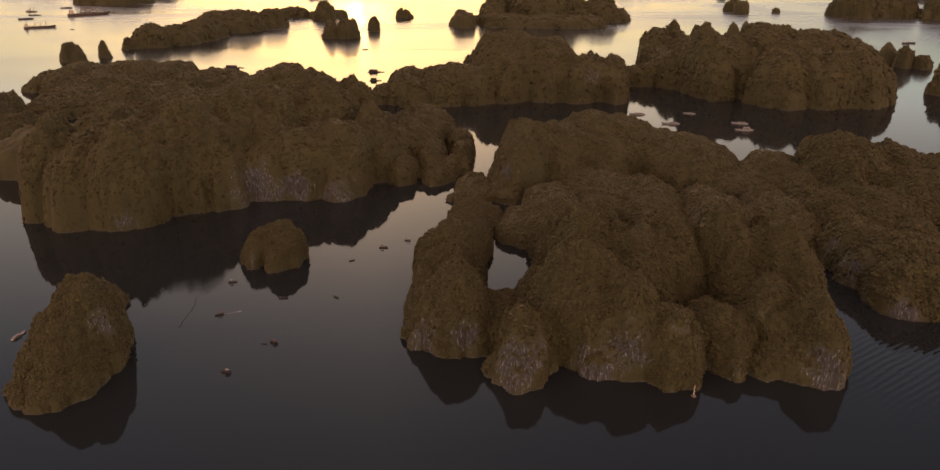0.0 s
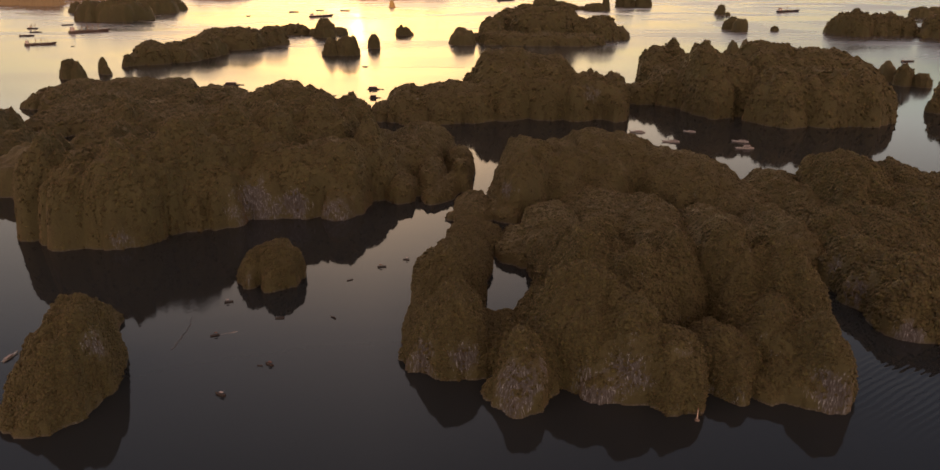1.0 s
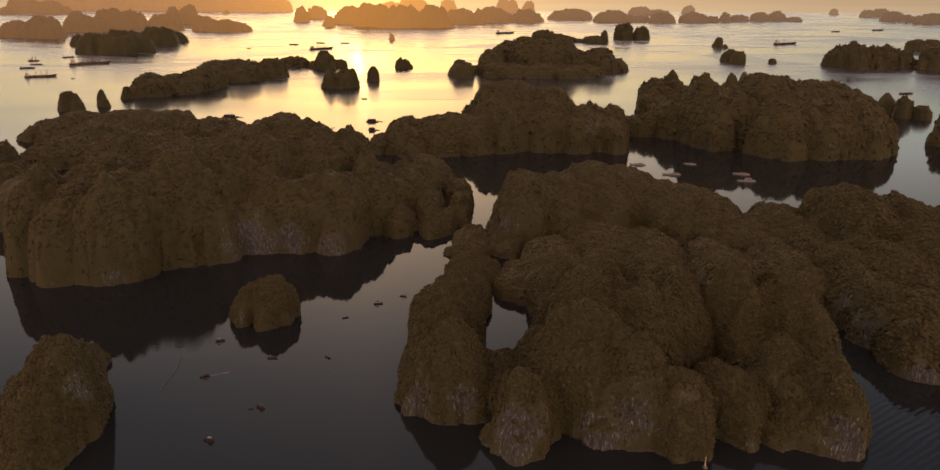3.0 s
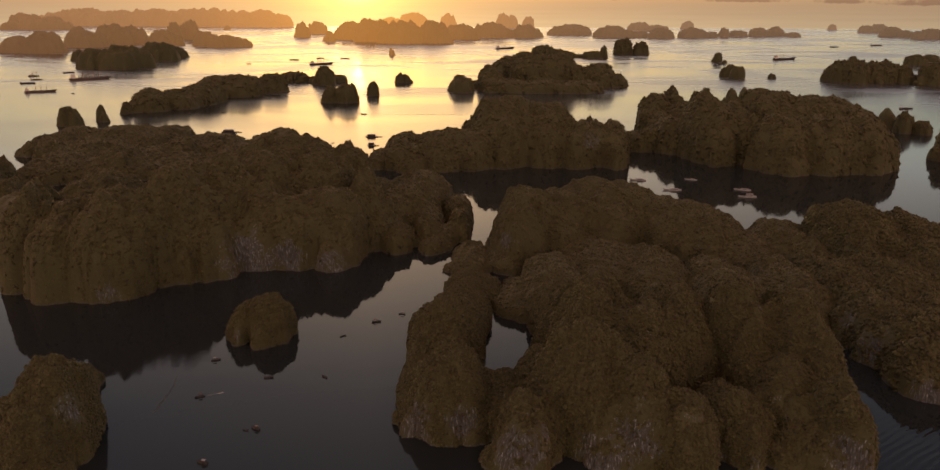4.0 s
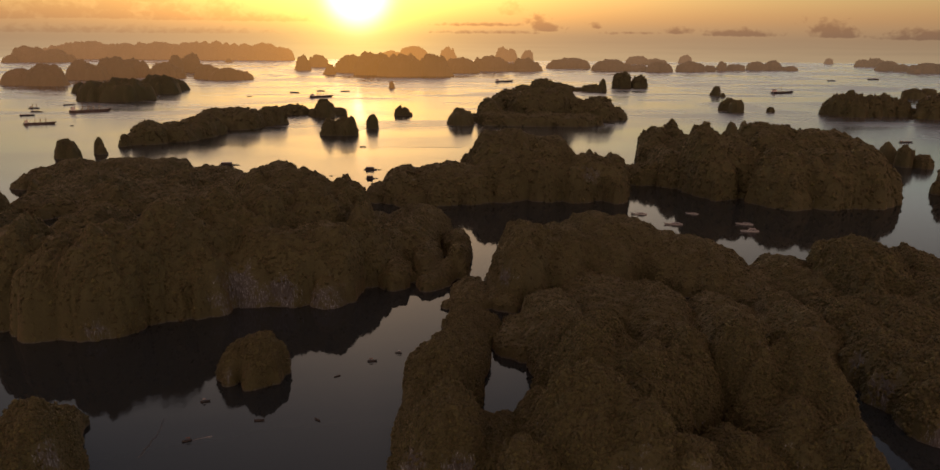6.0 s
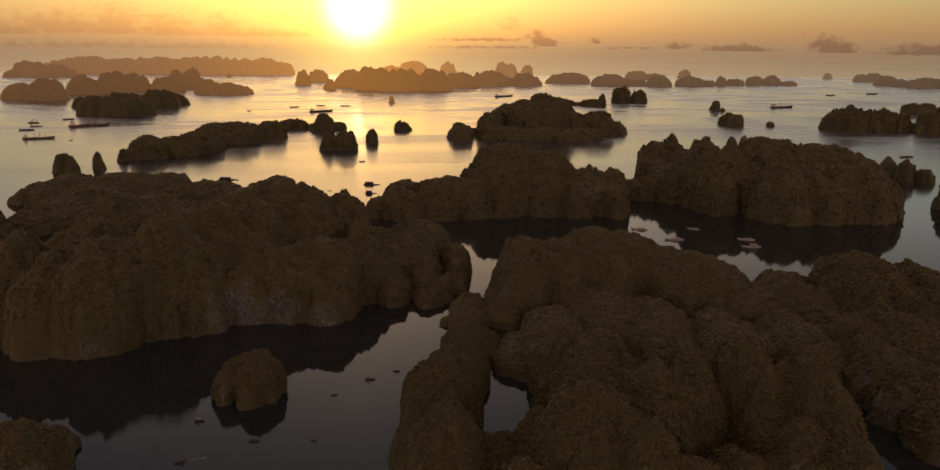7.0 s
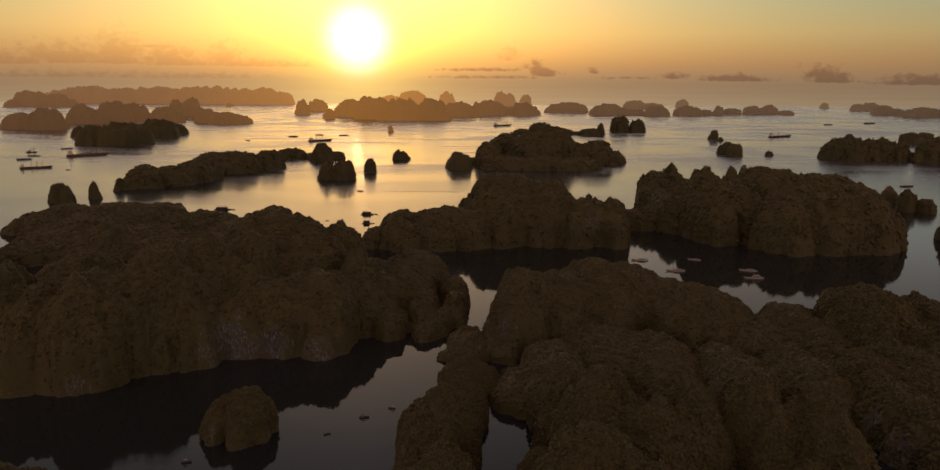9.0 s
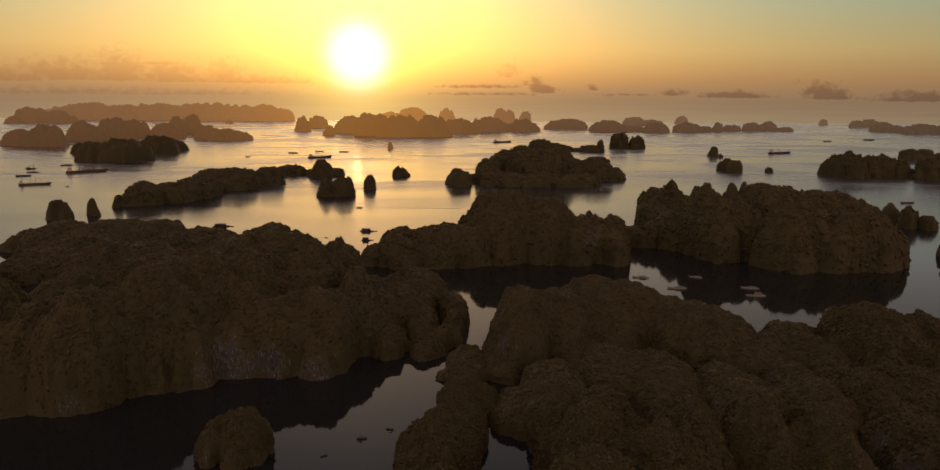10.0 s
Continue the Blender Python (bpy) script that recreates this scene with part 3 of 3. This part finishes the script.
islet([(615, 1647, 11, 7, 8)], 431)
islet([(716, 1600, 29, 18, 24), (728, 1590, 40, 24, 30), (746, 1573, 45, 26, 34), (788, 1590, 38, 30, 34), (818, 1590, 40, 24, 34), (843, 1580, 32, 24, 24), (856, 1570, 19, 8, 14)], 444)
islet([(1125, 2039, 26, 28, 24), (1230, 2160, 19, 25, 20)], 457)
islet([(903, 1590, 17, 30, 20), (896, 1542, 45, 35, 34), (972, 1600, 47, 49, 40)], 470)
islet([(140, 2250, 15, 26, 24), (197, 2264, 31, 38, 30), (247, 2250, 21, 35, 26), (290, 2250, 8, 35, 20), (329, 2230, 19, 29, 22), (359, 2230, 34, 9, 9)], 483)
islet([(444, 2407, 45, 30, 20), (498, 2411, 35, 24, 18)], 496)

# islands towards the horizon: towers as (x, y, height, half width)


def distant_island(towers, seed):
    karst_island([(x, y, h, r, 0.6 * r + 10) for x, y, h, r in towers], 3.6, seed, "distant low karst island in haze", 3.4, 9.0, mat=karst_far, crag=0.42, group="distant islands", name="distant_island")


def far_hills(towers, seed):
    hills = karst_island([(x, y, h, r, 0.6 * r + 10) for x, y, h, r in towers], 7.0 if towers[0][1] > 4600 else 3.6, seed, "far low hills with sunrise haze painted on as a glow", 4.0, 10.0, mat=haze_glow_hills, crag=0.40, name="backdrop")
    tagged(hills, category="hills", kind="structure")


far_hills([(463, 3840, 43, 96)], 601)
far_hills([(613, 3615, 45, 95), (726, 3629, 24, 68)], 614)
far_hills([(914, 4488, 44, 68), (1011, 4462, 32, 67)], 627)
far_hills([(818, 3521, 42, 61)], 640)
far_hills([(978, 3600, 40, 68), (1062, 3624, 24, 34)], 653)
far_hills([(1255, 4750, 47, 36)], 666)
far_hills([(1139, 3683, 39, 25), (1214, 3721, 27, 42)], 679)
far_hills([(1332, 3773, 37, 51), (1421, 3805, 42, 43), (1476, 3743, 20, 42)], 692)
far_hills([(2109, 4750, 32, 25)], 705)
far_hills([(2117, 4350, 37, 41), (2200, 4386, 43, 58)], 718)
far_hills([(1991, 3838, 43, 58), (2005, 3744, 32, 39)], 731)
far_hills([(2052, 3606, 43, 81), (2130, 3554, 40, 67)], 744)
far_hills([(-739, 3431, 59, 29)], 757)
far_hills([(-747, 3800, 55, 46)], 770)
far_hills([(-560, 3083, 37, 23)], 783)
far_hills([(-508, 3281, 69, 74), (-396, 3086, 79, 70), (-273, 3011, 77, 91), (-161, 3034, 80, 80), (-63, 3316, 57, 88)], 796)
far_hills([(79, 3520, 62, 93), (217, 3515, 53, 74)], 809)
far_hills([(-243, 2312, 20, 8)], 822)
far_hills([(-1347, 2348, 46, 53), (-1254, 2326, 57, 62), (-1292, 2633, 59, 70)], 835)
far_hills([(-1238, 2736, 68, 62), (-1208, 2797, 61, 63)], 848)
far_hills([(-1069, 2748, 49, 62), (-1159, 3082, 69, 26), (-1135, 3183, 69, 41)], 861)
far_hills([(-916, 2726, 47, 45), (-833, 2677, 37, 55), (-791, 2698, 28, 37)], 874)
distant_island([(-1020, 2046, 24, 17)], 887)
distant_island([(-866, 1810, 41, 41), (-814, 1816, 52, 52), (-781, 1835, 41, 35)], 900)
distant_island([(-813, 2042, 44, 54), (-809, 2164, 27, 25)], 913)
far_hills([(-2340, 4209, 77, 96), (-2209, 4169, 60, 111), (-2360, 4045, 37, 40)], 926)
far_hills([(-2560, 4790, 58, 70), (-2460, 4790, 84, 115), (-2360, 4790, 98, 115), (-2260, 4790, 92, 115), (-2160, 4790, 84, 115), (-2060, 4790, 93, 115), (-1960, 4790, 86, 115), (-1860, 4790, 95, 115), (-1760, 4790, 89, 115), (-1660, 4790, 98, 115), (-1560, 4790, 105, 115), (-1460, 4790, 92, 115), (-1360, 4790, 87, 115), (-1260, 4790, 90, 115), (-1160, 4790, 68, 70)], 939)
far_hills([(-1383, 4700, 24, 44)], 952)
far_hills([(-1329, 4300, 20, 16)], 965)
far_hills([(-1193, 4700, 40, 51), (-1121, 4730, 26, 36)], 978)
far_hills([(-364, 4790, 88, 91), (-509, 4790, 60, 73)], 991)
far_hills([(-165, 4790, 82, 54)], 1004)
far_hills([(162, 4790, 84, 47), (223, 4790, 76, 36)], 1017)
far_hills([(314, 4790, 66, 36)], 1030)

# ---- vessels ----
steel_red = plain("rusty_red_hull", (0.11, 0.092, 0.085), 0.6, 0.0, 0.5, 0.4)
teal_paint = plain("weathered_grey_green_paint", (0.36, 0.42, 0.44), 0.6, 0.0, 0.3, 0.5)
steel_black = plain("dark_painted_hull", (0.035, 0.035, 0.040), 0.55, 0.0, 0.4, 0.4)
white_paint = plain("weathered_white_paint", (0.72, 0.72, 0.70), 0.5, 0.0, 0.2, 0.5)
grey_deck = plain("grey_deck", (0.17, 0.17, 0.165), 0.8, 0.0, 0.4, 0.6)
crane_paint = plain("crane_paint", (0.30, 0.22, 0.12), 0.5, 0.0, 0.4, 0.6)
blue_paint = plain("faded_blue_paint", (0.10, 0.17, 0.26), 0.6, 0.0, 0.35, 1.0)
wood = plain("tarred_wood", (0.042, 0.042, 0.042), 0.75, 0.0, 0.5, 2.0)
tarp = plain("faded_tarpaulin", (0.34, 0.37, 0.40), 0.85, 0.0, 0.35, 1.2)
orange_paint = plain("orange_paint", (0.15, 0.075, 0.05), 0.6, 0.0, 0.3, 1.2)
glass, n = material("dark_window_glass")
finish(n, (0.02, 0.025, 0.03, 1), 0.08)


def part(name, bm, mat, parent, label=""):
    me = bpy.data.meshes.new(name)
    bm.to_mesh(me)
    bm.free()
    me.materials.append(mat)
    ob = new(name, me)
    ob.parent = parent
    return tagged(ob, label)


def box(sx, sy, sz, x=0, y=0, z=0, bevel=0.06, taper=1.0):
    """A bevelled block whose base centre is at x, y, z; taper narrows its top."""
    bm = bmesh.new()
    bmesh.ops.create_cube(bm, size=1)
    for v in bm.verts:
        k = taper if v.co.z > 0 else 1.0
        v.co = Vector((v.co.x * sx * k + x, v.co.y * sy * k + y, (v.co.z + 0.5) * sz + z))
    bmesh.ops.bevel(bm, geom=list(bm.edges), offset=bevel * min(sx, sy, sz), segments=1, affect="EDGES")
    return bm


def rod(a, b, r1, r2=None, sides=7):
    """A tapered rod from a to b."""
    bm = bmesh.new()
    a, b = Vector(a), Vector(b)
    bmesh.ops.create_cone(bm, cap_ends=True, segments=sides, radius1=r1, radius2=r2 if r2 is not None else r1, depth=(b - a).length)
    bm.transform(Matrix.Translation((a + b) / 2) @ (b - a).to_track_quat("Z", "Y").to_matrix().to_4x4())
    return bm


def hull(length, beam, depth, draught=0.5, sheer=0.25, stern=0.75):
    """A boat's hull along x, bow at +x, waterline at z 0: rounded sections, pointed bow, broad stern, sunken deck."""
    bm = bmesh.new()
    rings = []
    for i in range(15):
        s = i / 14 * 2 - 1
        wide = beam / 2 * (1 - max(0, s - 0.2) ** 2 * 1.53) if s > 0.2 else beam / 2 * (stern + (1 - stern) * min(1, (s + 1) / 0.6))
        wide = max(wide, 0.02 * beam)
        top = depth + sheer * depth * (s ** 2 if s > 0 else 0.35 * s ** 2)
        lip = 0.10 * depth
        sec = [(-0.55, -draught), (-0.92, -0.2 * draught), (-1.0, top), (-0.93, top), (-0.93, top - lip), (0.93, top - lip), (0.93, top), (1.0, top), (0.92, -0.2 * draught), (0.55, -draught)]
        x = s * length / 2
        rings.append([bm.verts.new((x + (0.06 * length * max(0, s) * z / depth if z > 0 else 0), y * wide, z)) for y, z in sec])
    for a, b in zip(rings, rings[1:]):
        for k in range(10):
            bm.faces.new((a[k], a[(k + 1) % 10], b[(k + 1) % 10], b[k]))
    bm.faces.new(rings[0])
    bm.faces.new(reversed(rings[-1]))
    bmesh.ops.recalc_face_normals(bm, faces=bm.faces)
    return bm


def thing(name, x, y, yaw, label, category, group=""):
    ob = new(name)
    ob.matrix_world = pose(x, y, 0, 0, 0, yaw)
    return tagged(ob, label, category, group)


def cargo_ship(x, y, yaw, length, masts, mat, label):
    ship = thing("cargo_ship", x, y, yaw, label, "ship", "ships at anchor")
    L, B, D = length, length * 0.16, length * 0.062
    part("hull", hull(L, B, D, 1.0, 0.35, 0.85), mat, ship)
    house = part("deckhouse", box(L * 0.11, B * 0.86, L * 0.075, -L * 0.40, 0, D * 0.9), white_paint, ship, "white deckhouse at the stern")
    part("bridge", box(L * 0.065, B * 0.95, L * 0.030, -L * 0.39, 0, D * 0.9 + L * 0.075), white_paint, house)
    part("window_band", box(L * 0.003, B * 0.8, L * 0.012, -L * 0.355, 0, D * 0.9 + L * 0.083, 0.01), glass, house)
    part("funnel", box(L * 0.03, B * 0.25, L * 0.035, -L * 0.44, 0, D * 0.9 + L * 0.075, 0.1, 0.8), mat, ship)
    part("mast", rod((-L * 0.39, 0, D + L * 0.10), (-L * 0.39, 0, D + L * 0.21), L * 0.006, L * 0.003), grey_deck, ship)
    part("foremast", rod((L * 0.46, 0, D), (L * 0.46, 0, D + L * 0.11), L * 0.006, L * 0.003), grey_deck, ship)
    part("forecastle", box(L * 0.08, B * 0.45, D * 0.35, L * 0.44, 0, D * 1.0, 0.1, 0.8), mat, ship)
    n_hatch = max(3, masts + 1)
    for k in range(n_hatch):
        hx = -L * 0.30 + (k + 0.5) * L * 0.70 / n_hatch
        part("hatch_cover", box(L * 0.52 / n_hatch, B * 0.62, D * 0.28, hx, 0, D * 0.88), grey_deck, ship)
    for k in range(masts):
        mx = -L * 0.30 + (k + 1) * L * 0.70 / n_hatch
        crane = part("crane_post", rod((mx, 0, D * 0.9), (mx, 0, D + L * 0.165), L * 0.011, L * 0.008), crane_paint, ship)
        part("crane_cab", box(L * 0.02, L * 0.02, L * 0.015, mx, 0, D + L * 0.105), crane_paint, crane)
        part("crane_jib", rod((mx, 0, D + L * 0.115), (mx + L * 0.10, 0, D + L * 0.085), L * 0.006, L * 0.004), crane_paint, crane)
    return ship


def barge(x, y, yaw, length, label="long low dark barge lying on the water"):
    b = thing("barge", x, y, yaw, label, "barge", "barges")
    L, B, D = length, length * 0.19, length * 0.085
    part("hull", hull(L, B, D, 0.6, 0.2, 0.95), steel_black, b)
    part("cargo_heap", box(L * 0.62, B * 0.7, D * 0.5, L * 0.06, 0, D * 0.85, 0.3, 0.7), grey_deck, b, "heap of grey bulk cargo")
    part("wheelhouse", box(L * 0.09, B * 0.6, L * 0.07, -L * 0.40, 0, D * 0.85), white_paint, b)
    part("roof", box(L * 0.11, B * 0.7, L * 0.008, -L * 0.40, 0, D * 0.85 + L * 0.07), grey_deck, b)
    part("mast", rod((-L * 0.36, 0, D), (-L * 0.36, 0, D + L * 0.12), L * 0.004, L * 0.002), grey_deck, b)
    return b


def crane_barge(x, y, yaw, length):
    b = thing("crane_barge", x, y, yaw, "dark floating crane barge with two raised jibs", "barge", "barges")
    L, B, D = length, length * 0.28, length * 0.10
    part("pontoon", box(L, B, D + 0.8, 0, 0, -0.8, 0.1), steel_black, b)
    part("cabin", box(L * 0.16, B * 0.6, L * 0.14, -L * 0.25, 0, D), white_paint, b)
    for mx in (-0.08, 0.26):
        post = part("crane_post", rod((mx * L, 0, D), (mx * L, 0, D + L * 0.36), L * 0.03, L * 0.022), crane_paint, b)
        part("crane_jib", rod((mx * L, 0, D + L * 0.16), (mx * L + L * 0.16, 0, D + L * 0.42), L * 0.018, L * 0.012), crane_paint, post)
    return b


def junk(x, y, yaw, length, decks):
    b = thing("tour_boat", x, y, yaw, "grey-green wooden tour boat with stacked decks moored in a bay" if decks > 1 else "small grey-green wooden boat moored in a bay", "boat", "boats in the bay")
    L, B, D = length, length * 0.19, length * 0.06
    part("hull", hull(L, B, D, 0.6, 0.9, 0.7), teal_paint, b)
    z = D * 0.9
    for k in range(decks):
        ln = L * (0.42 - 0.10 * k)
        cabin = part("cabin", box(ln, B * 0.74, L * 0.065, -L * 0.10, 0, z), teal_paint, b)
        for side in (-1, 1):
            for w in range(5):
                part("window", box(ln * 0.11, 0.05, L * 0.026, -L * 0.10 + ln * (w - 2) * 0.18, side * B * 0.372, z + L * 0.022, 0.02), glass, cabin)
        z += L * 0.065
        part("roof", box(ln * 1.10, B * 0.86, L * 0.012, -L * 0.10, 0, z), tarp, b)
        z += L * 0.012
    part("mast", rod((L * 0.18, 0, D), (L * 0.18, 0, z + L * 0.22), L * 0.008, L * 0.004), wood, b)
    part("aft_mast", rod((-L * 0.22, 0, D), (-L * 0.22, 0, z + L * 0.14), L * 0.006, L * 0.003), wood, b)
    part("bowsprit", rod((L * 0.46, 0, D * 1.4), (L * 0.62, 0, D * 2.0), L * 0.006, L * 0.003), wood, b)
    return b


def raft_house(x, y, yaw, length):
    """A floating fish farm: a raft on drums with a shed."""
    b = thing("raft_house", x, y, yaw, "brown floating fish-farm raft with a low shed", "raft", "floating rafts")
    L, B = length, length * 0.42
    part("raft_deck", box(L, B, 0.35, 0, 0, 0.35), wood, b)
    for k in range(6):
        for side in (-1, 1):
            part("drum", rod((L * (k - 2.5) / 6.2, side * B * 0.40 - 0.6, 0.15), (L * (k - 2.5) / 6.2, side * B * 0.40 + 0.6, 0.15), 0.42, sides=9), blue_paint, b)
    shed = part("shed", box(L * 0.62, B * 0.62, 2.2, -L * 0.06, 0, 0.7), wood, b)
    part("shed_roof", box(L * 0.68, B * 0.74, 0.35, -L * 0.06, 0, 2.9, 0.1, 0.75), tarp, shed)
    part("doorway", box(0.06, 0.9, 1.8, L * 0.255, 0, 0.72, 0.02), steel_black, shed)
    part("tender", hull(L * 0.22, L * 0.08, 0.5, 0.2), wood, b).location = (L * 0.66, 0, 0.1)
    return b


def skiff(x, y, yaw, length, cover, label):
    b = thing("skiff", x, y, yaw, label, "boat", "small boats")
    L, B, D = length, length * 0.34, length * 0.11
    part("hull", hull(L, B, D, 0.2, 0.7, 0.7), wood, b)
    for k in (-0.22, 0.06, 0.28):
        part("thwart", box(L * 0.06, B * 0.78, 0.05, k * L, 0, D * 0.88), wood, b)
    if cover:
        roof = part("canopy", box(L * 0.42, B * 0.80, 0.10, -L * 0.12, 0, D + 0.95, 0.2, 0.8), cover, b)
        for sx in (-0.30, 0.06):
            for sy in (-0.36, 0.36):
                part("canopy_post", rod((sx * L, sy * B, D * 0.8), (sx * L, sy * B, D + 0.98), 0.03), wood, roof)
    part("outboard", box(0.25, 0.2, 0.5, -L * 0.52, 0, D * 0.5), steel_black, b)
    part("oar", rod((-L * 0.2, B * 0.2, D), (L * 0.35, B * 0.42, D + 0.1), 0.03), wood, b)
    return b


cargo_ship(-733, 1326, 27, 46, 3, steel_red, "laden cargo ship with deck cranes and a dark hull")
cargo_ship(-751, 1538, 35, 70, 4, steel_red, "long bulk carrier with a white stern house")
crane_barge(-897, 1606, 4, 20)
barge(-830, 1462, 22, 24)
barge(-850, 1530, 25, 20)
barge(-866, 1686, 30, 22)
cargo_ship(-377, 1945, 40, 60, 4, steel_black, "cargo ship with raised cranes beyond a small island")
barge(-477, 2095, 0, 24)
barge(-352, 2152, 0, 24)
barge(-420, 2160, 0, 22)
cargo_ship(98, 2650, 36, 70, 4, steel_black, "distant cargo ship with four cranes")
cargo_ship(853, 2204, 24, 74, 1, steel_black, "low dark cargo ship on hazy water")
barge(1282, 2860, 6, 30, "squat dark coaster on hazy water")
barge(1486, 2968, 8, 42)
barge(640, 1173, 8, 20)
raft_house(-119, 899, 0, 15)
raft_house(-112, 843, 0, 10)
raft_house(-291, 925, -4, 19)
junk(143, 680, 170, 13, 1)
junk(164, 643, 175, 14, 1)
junk(190, 683, 160, 10, 1)
junk(223, 645, 165, 13, 1)
junk(219, 621, 178, 14, 2)
junk(-183, 268, 80, 7.5, 1)
skiff(-92.5, 242, 160, 3.9, tarp, "small wooden boat with a pale canopy")
skiff(-80.5, 264, 150, 3.7, orange_paint, "small wooden boat with an orange canopy")
skiff(-84, 263, 170, 1.9, None, "little open rowing boat beside another")
cruising = skiff(-109, 287.5, 205, 3.4, orange_paint, "small boat with an orange canopy under way")
skiff(-48.5, 363, 10, 4.1, orange_paint, "small boat with an orange canopy on still water")
skiff(-37, 373, 170, 3.1, tarp, "small boat with a pale canopy")
skiff(-62, 346, 30, 2.7, None, "small open wooden rowing boat")
skiff(-63, 305, 140, 2.9, None, "small open wooden rowing boat")
skiff(-113, 320, 15, 3.6, tarp, "small boat with a pale canopy near a rock")
skiff(-86, 304, 5, 3.6, None, "small open wooden boat near a rock")
runabout = skiff(-154, 1085, 180, 7.6, tarp, "small motor boat crossing open water")
skiff(-157, 857, 20, 3.4, None, "small dark boat on open water")
skiff(-351, 1092, 0, 5.1, None, "small dark boat on open water")
skiff(-557, 1955, 0, 10.2, tarp, "small dark boat on open water")
skiff(-669, 1308, 0, 6.0, None, "small dark boat on open water")



def ribbon(points, width, grow=0.0):
    """A thin strip of disturbed water along points (x, y), widening as it goes."""
    bm = bmesh.new()
    rows = []
    for k, (x, y) in enumerate(points):
        (x0, y0), (x1, y1) = points[max(0, k - 1)], points[min(len(points) - 1, k + 1)]
        side = Vector((y0 - y1, x1 - x0, 0)).normalized() * (width + grow * k)
        rows.append([bm.verts.new(Vector((x, y, 0.02)) + side * f) for f in (-1, 1)])
    for a, b in zip(rows, rows[1:]):
        bm.faces.new((a[0], a[1], b[1], b[0]))
    bmesh.ops.recalc_face_normals(bm, faces=bm.faces)
    return bm


foam = plain("thin_foam", (0.34, 0.34, 0.33), 0.5, 0.0, 0.5, 0.3)
part("wake", ribbon([(-4.5 - 5.5 * k, 0.5 * math.sin(k * 0.7)) for k in range(25)], 0.25, 0.06), foam, runabout, "thin line of pale foam")
part("wake", ribbon([(-2.0 - 0.9 * k, 0.12 * math.sin(k * 1.3)) for k in range(9)], 0.06, 0.03), foam, cruising, "short pale wake")
slick = plain("slick_of_an_old_wake", (0.05, 0.055, 0.06), 0.5, 0.0, 0.5, 0.3)
old_wake = tagged(new("old_wake"), "thin wavering old boat wake on still water", "wake")
part("slick", ribbon([(-124.8 + 2.6 * math.sin(min(k, 12) * 0.13) + 0.35 * math.sin(k * 1.1), 305 - 1.1 * k) for k in range(28)], 0.10, 0.012), slick, old_wake)

beacon = thing("shore_beacon", 74.5, 228.5, 0, "white shore beacon post on a stone foot at the waterline", "beacon")
part("stone_foot", box(1.6, 1.6, 1.1, 0, 0, -0.5, 0.12, 0.8), grey_deck, beacon)
part("beacon_post", rod((0, 0, 0.6), (0, 0, 4.2), 0.16, 0.12), white_paint, beacon)
part("beacon_lantern", box(0.45, 0.45, 0.55, 0, 0, 4.2, 0.15), orange_paint, beacon)
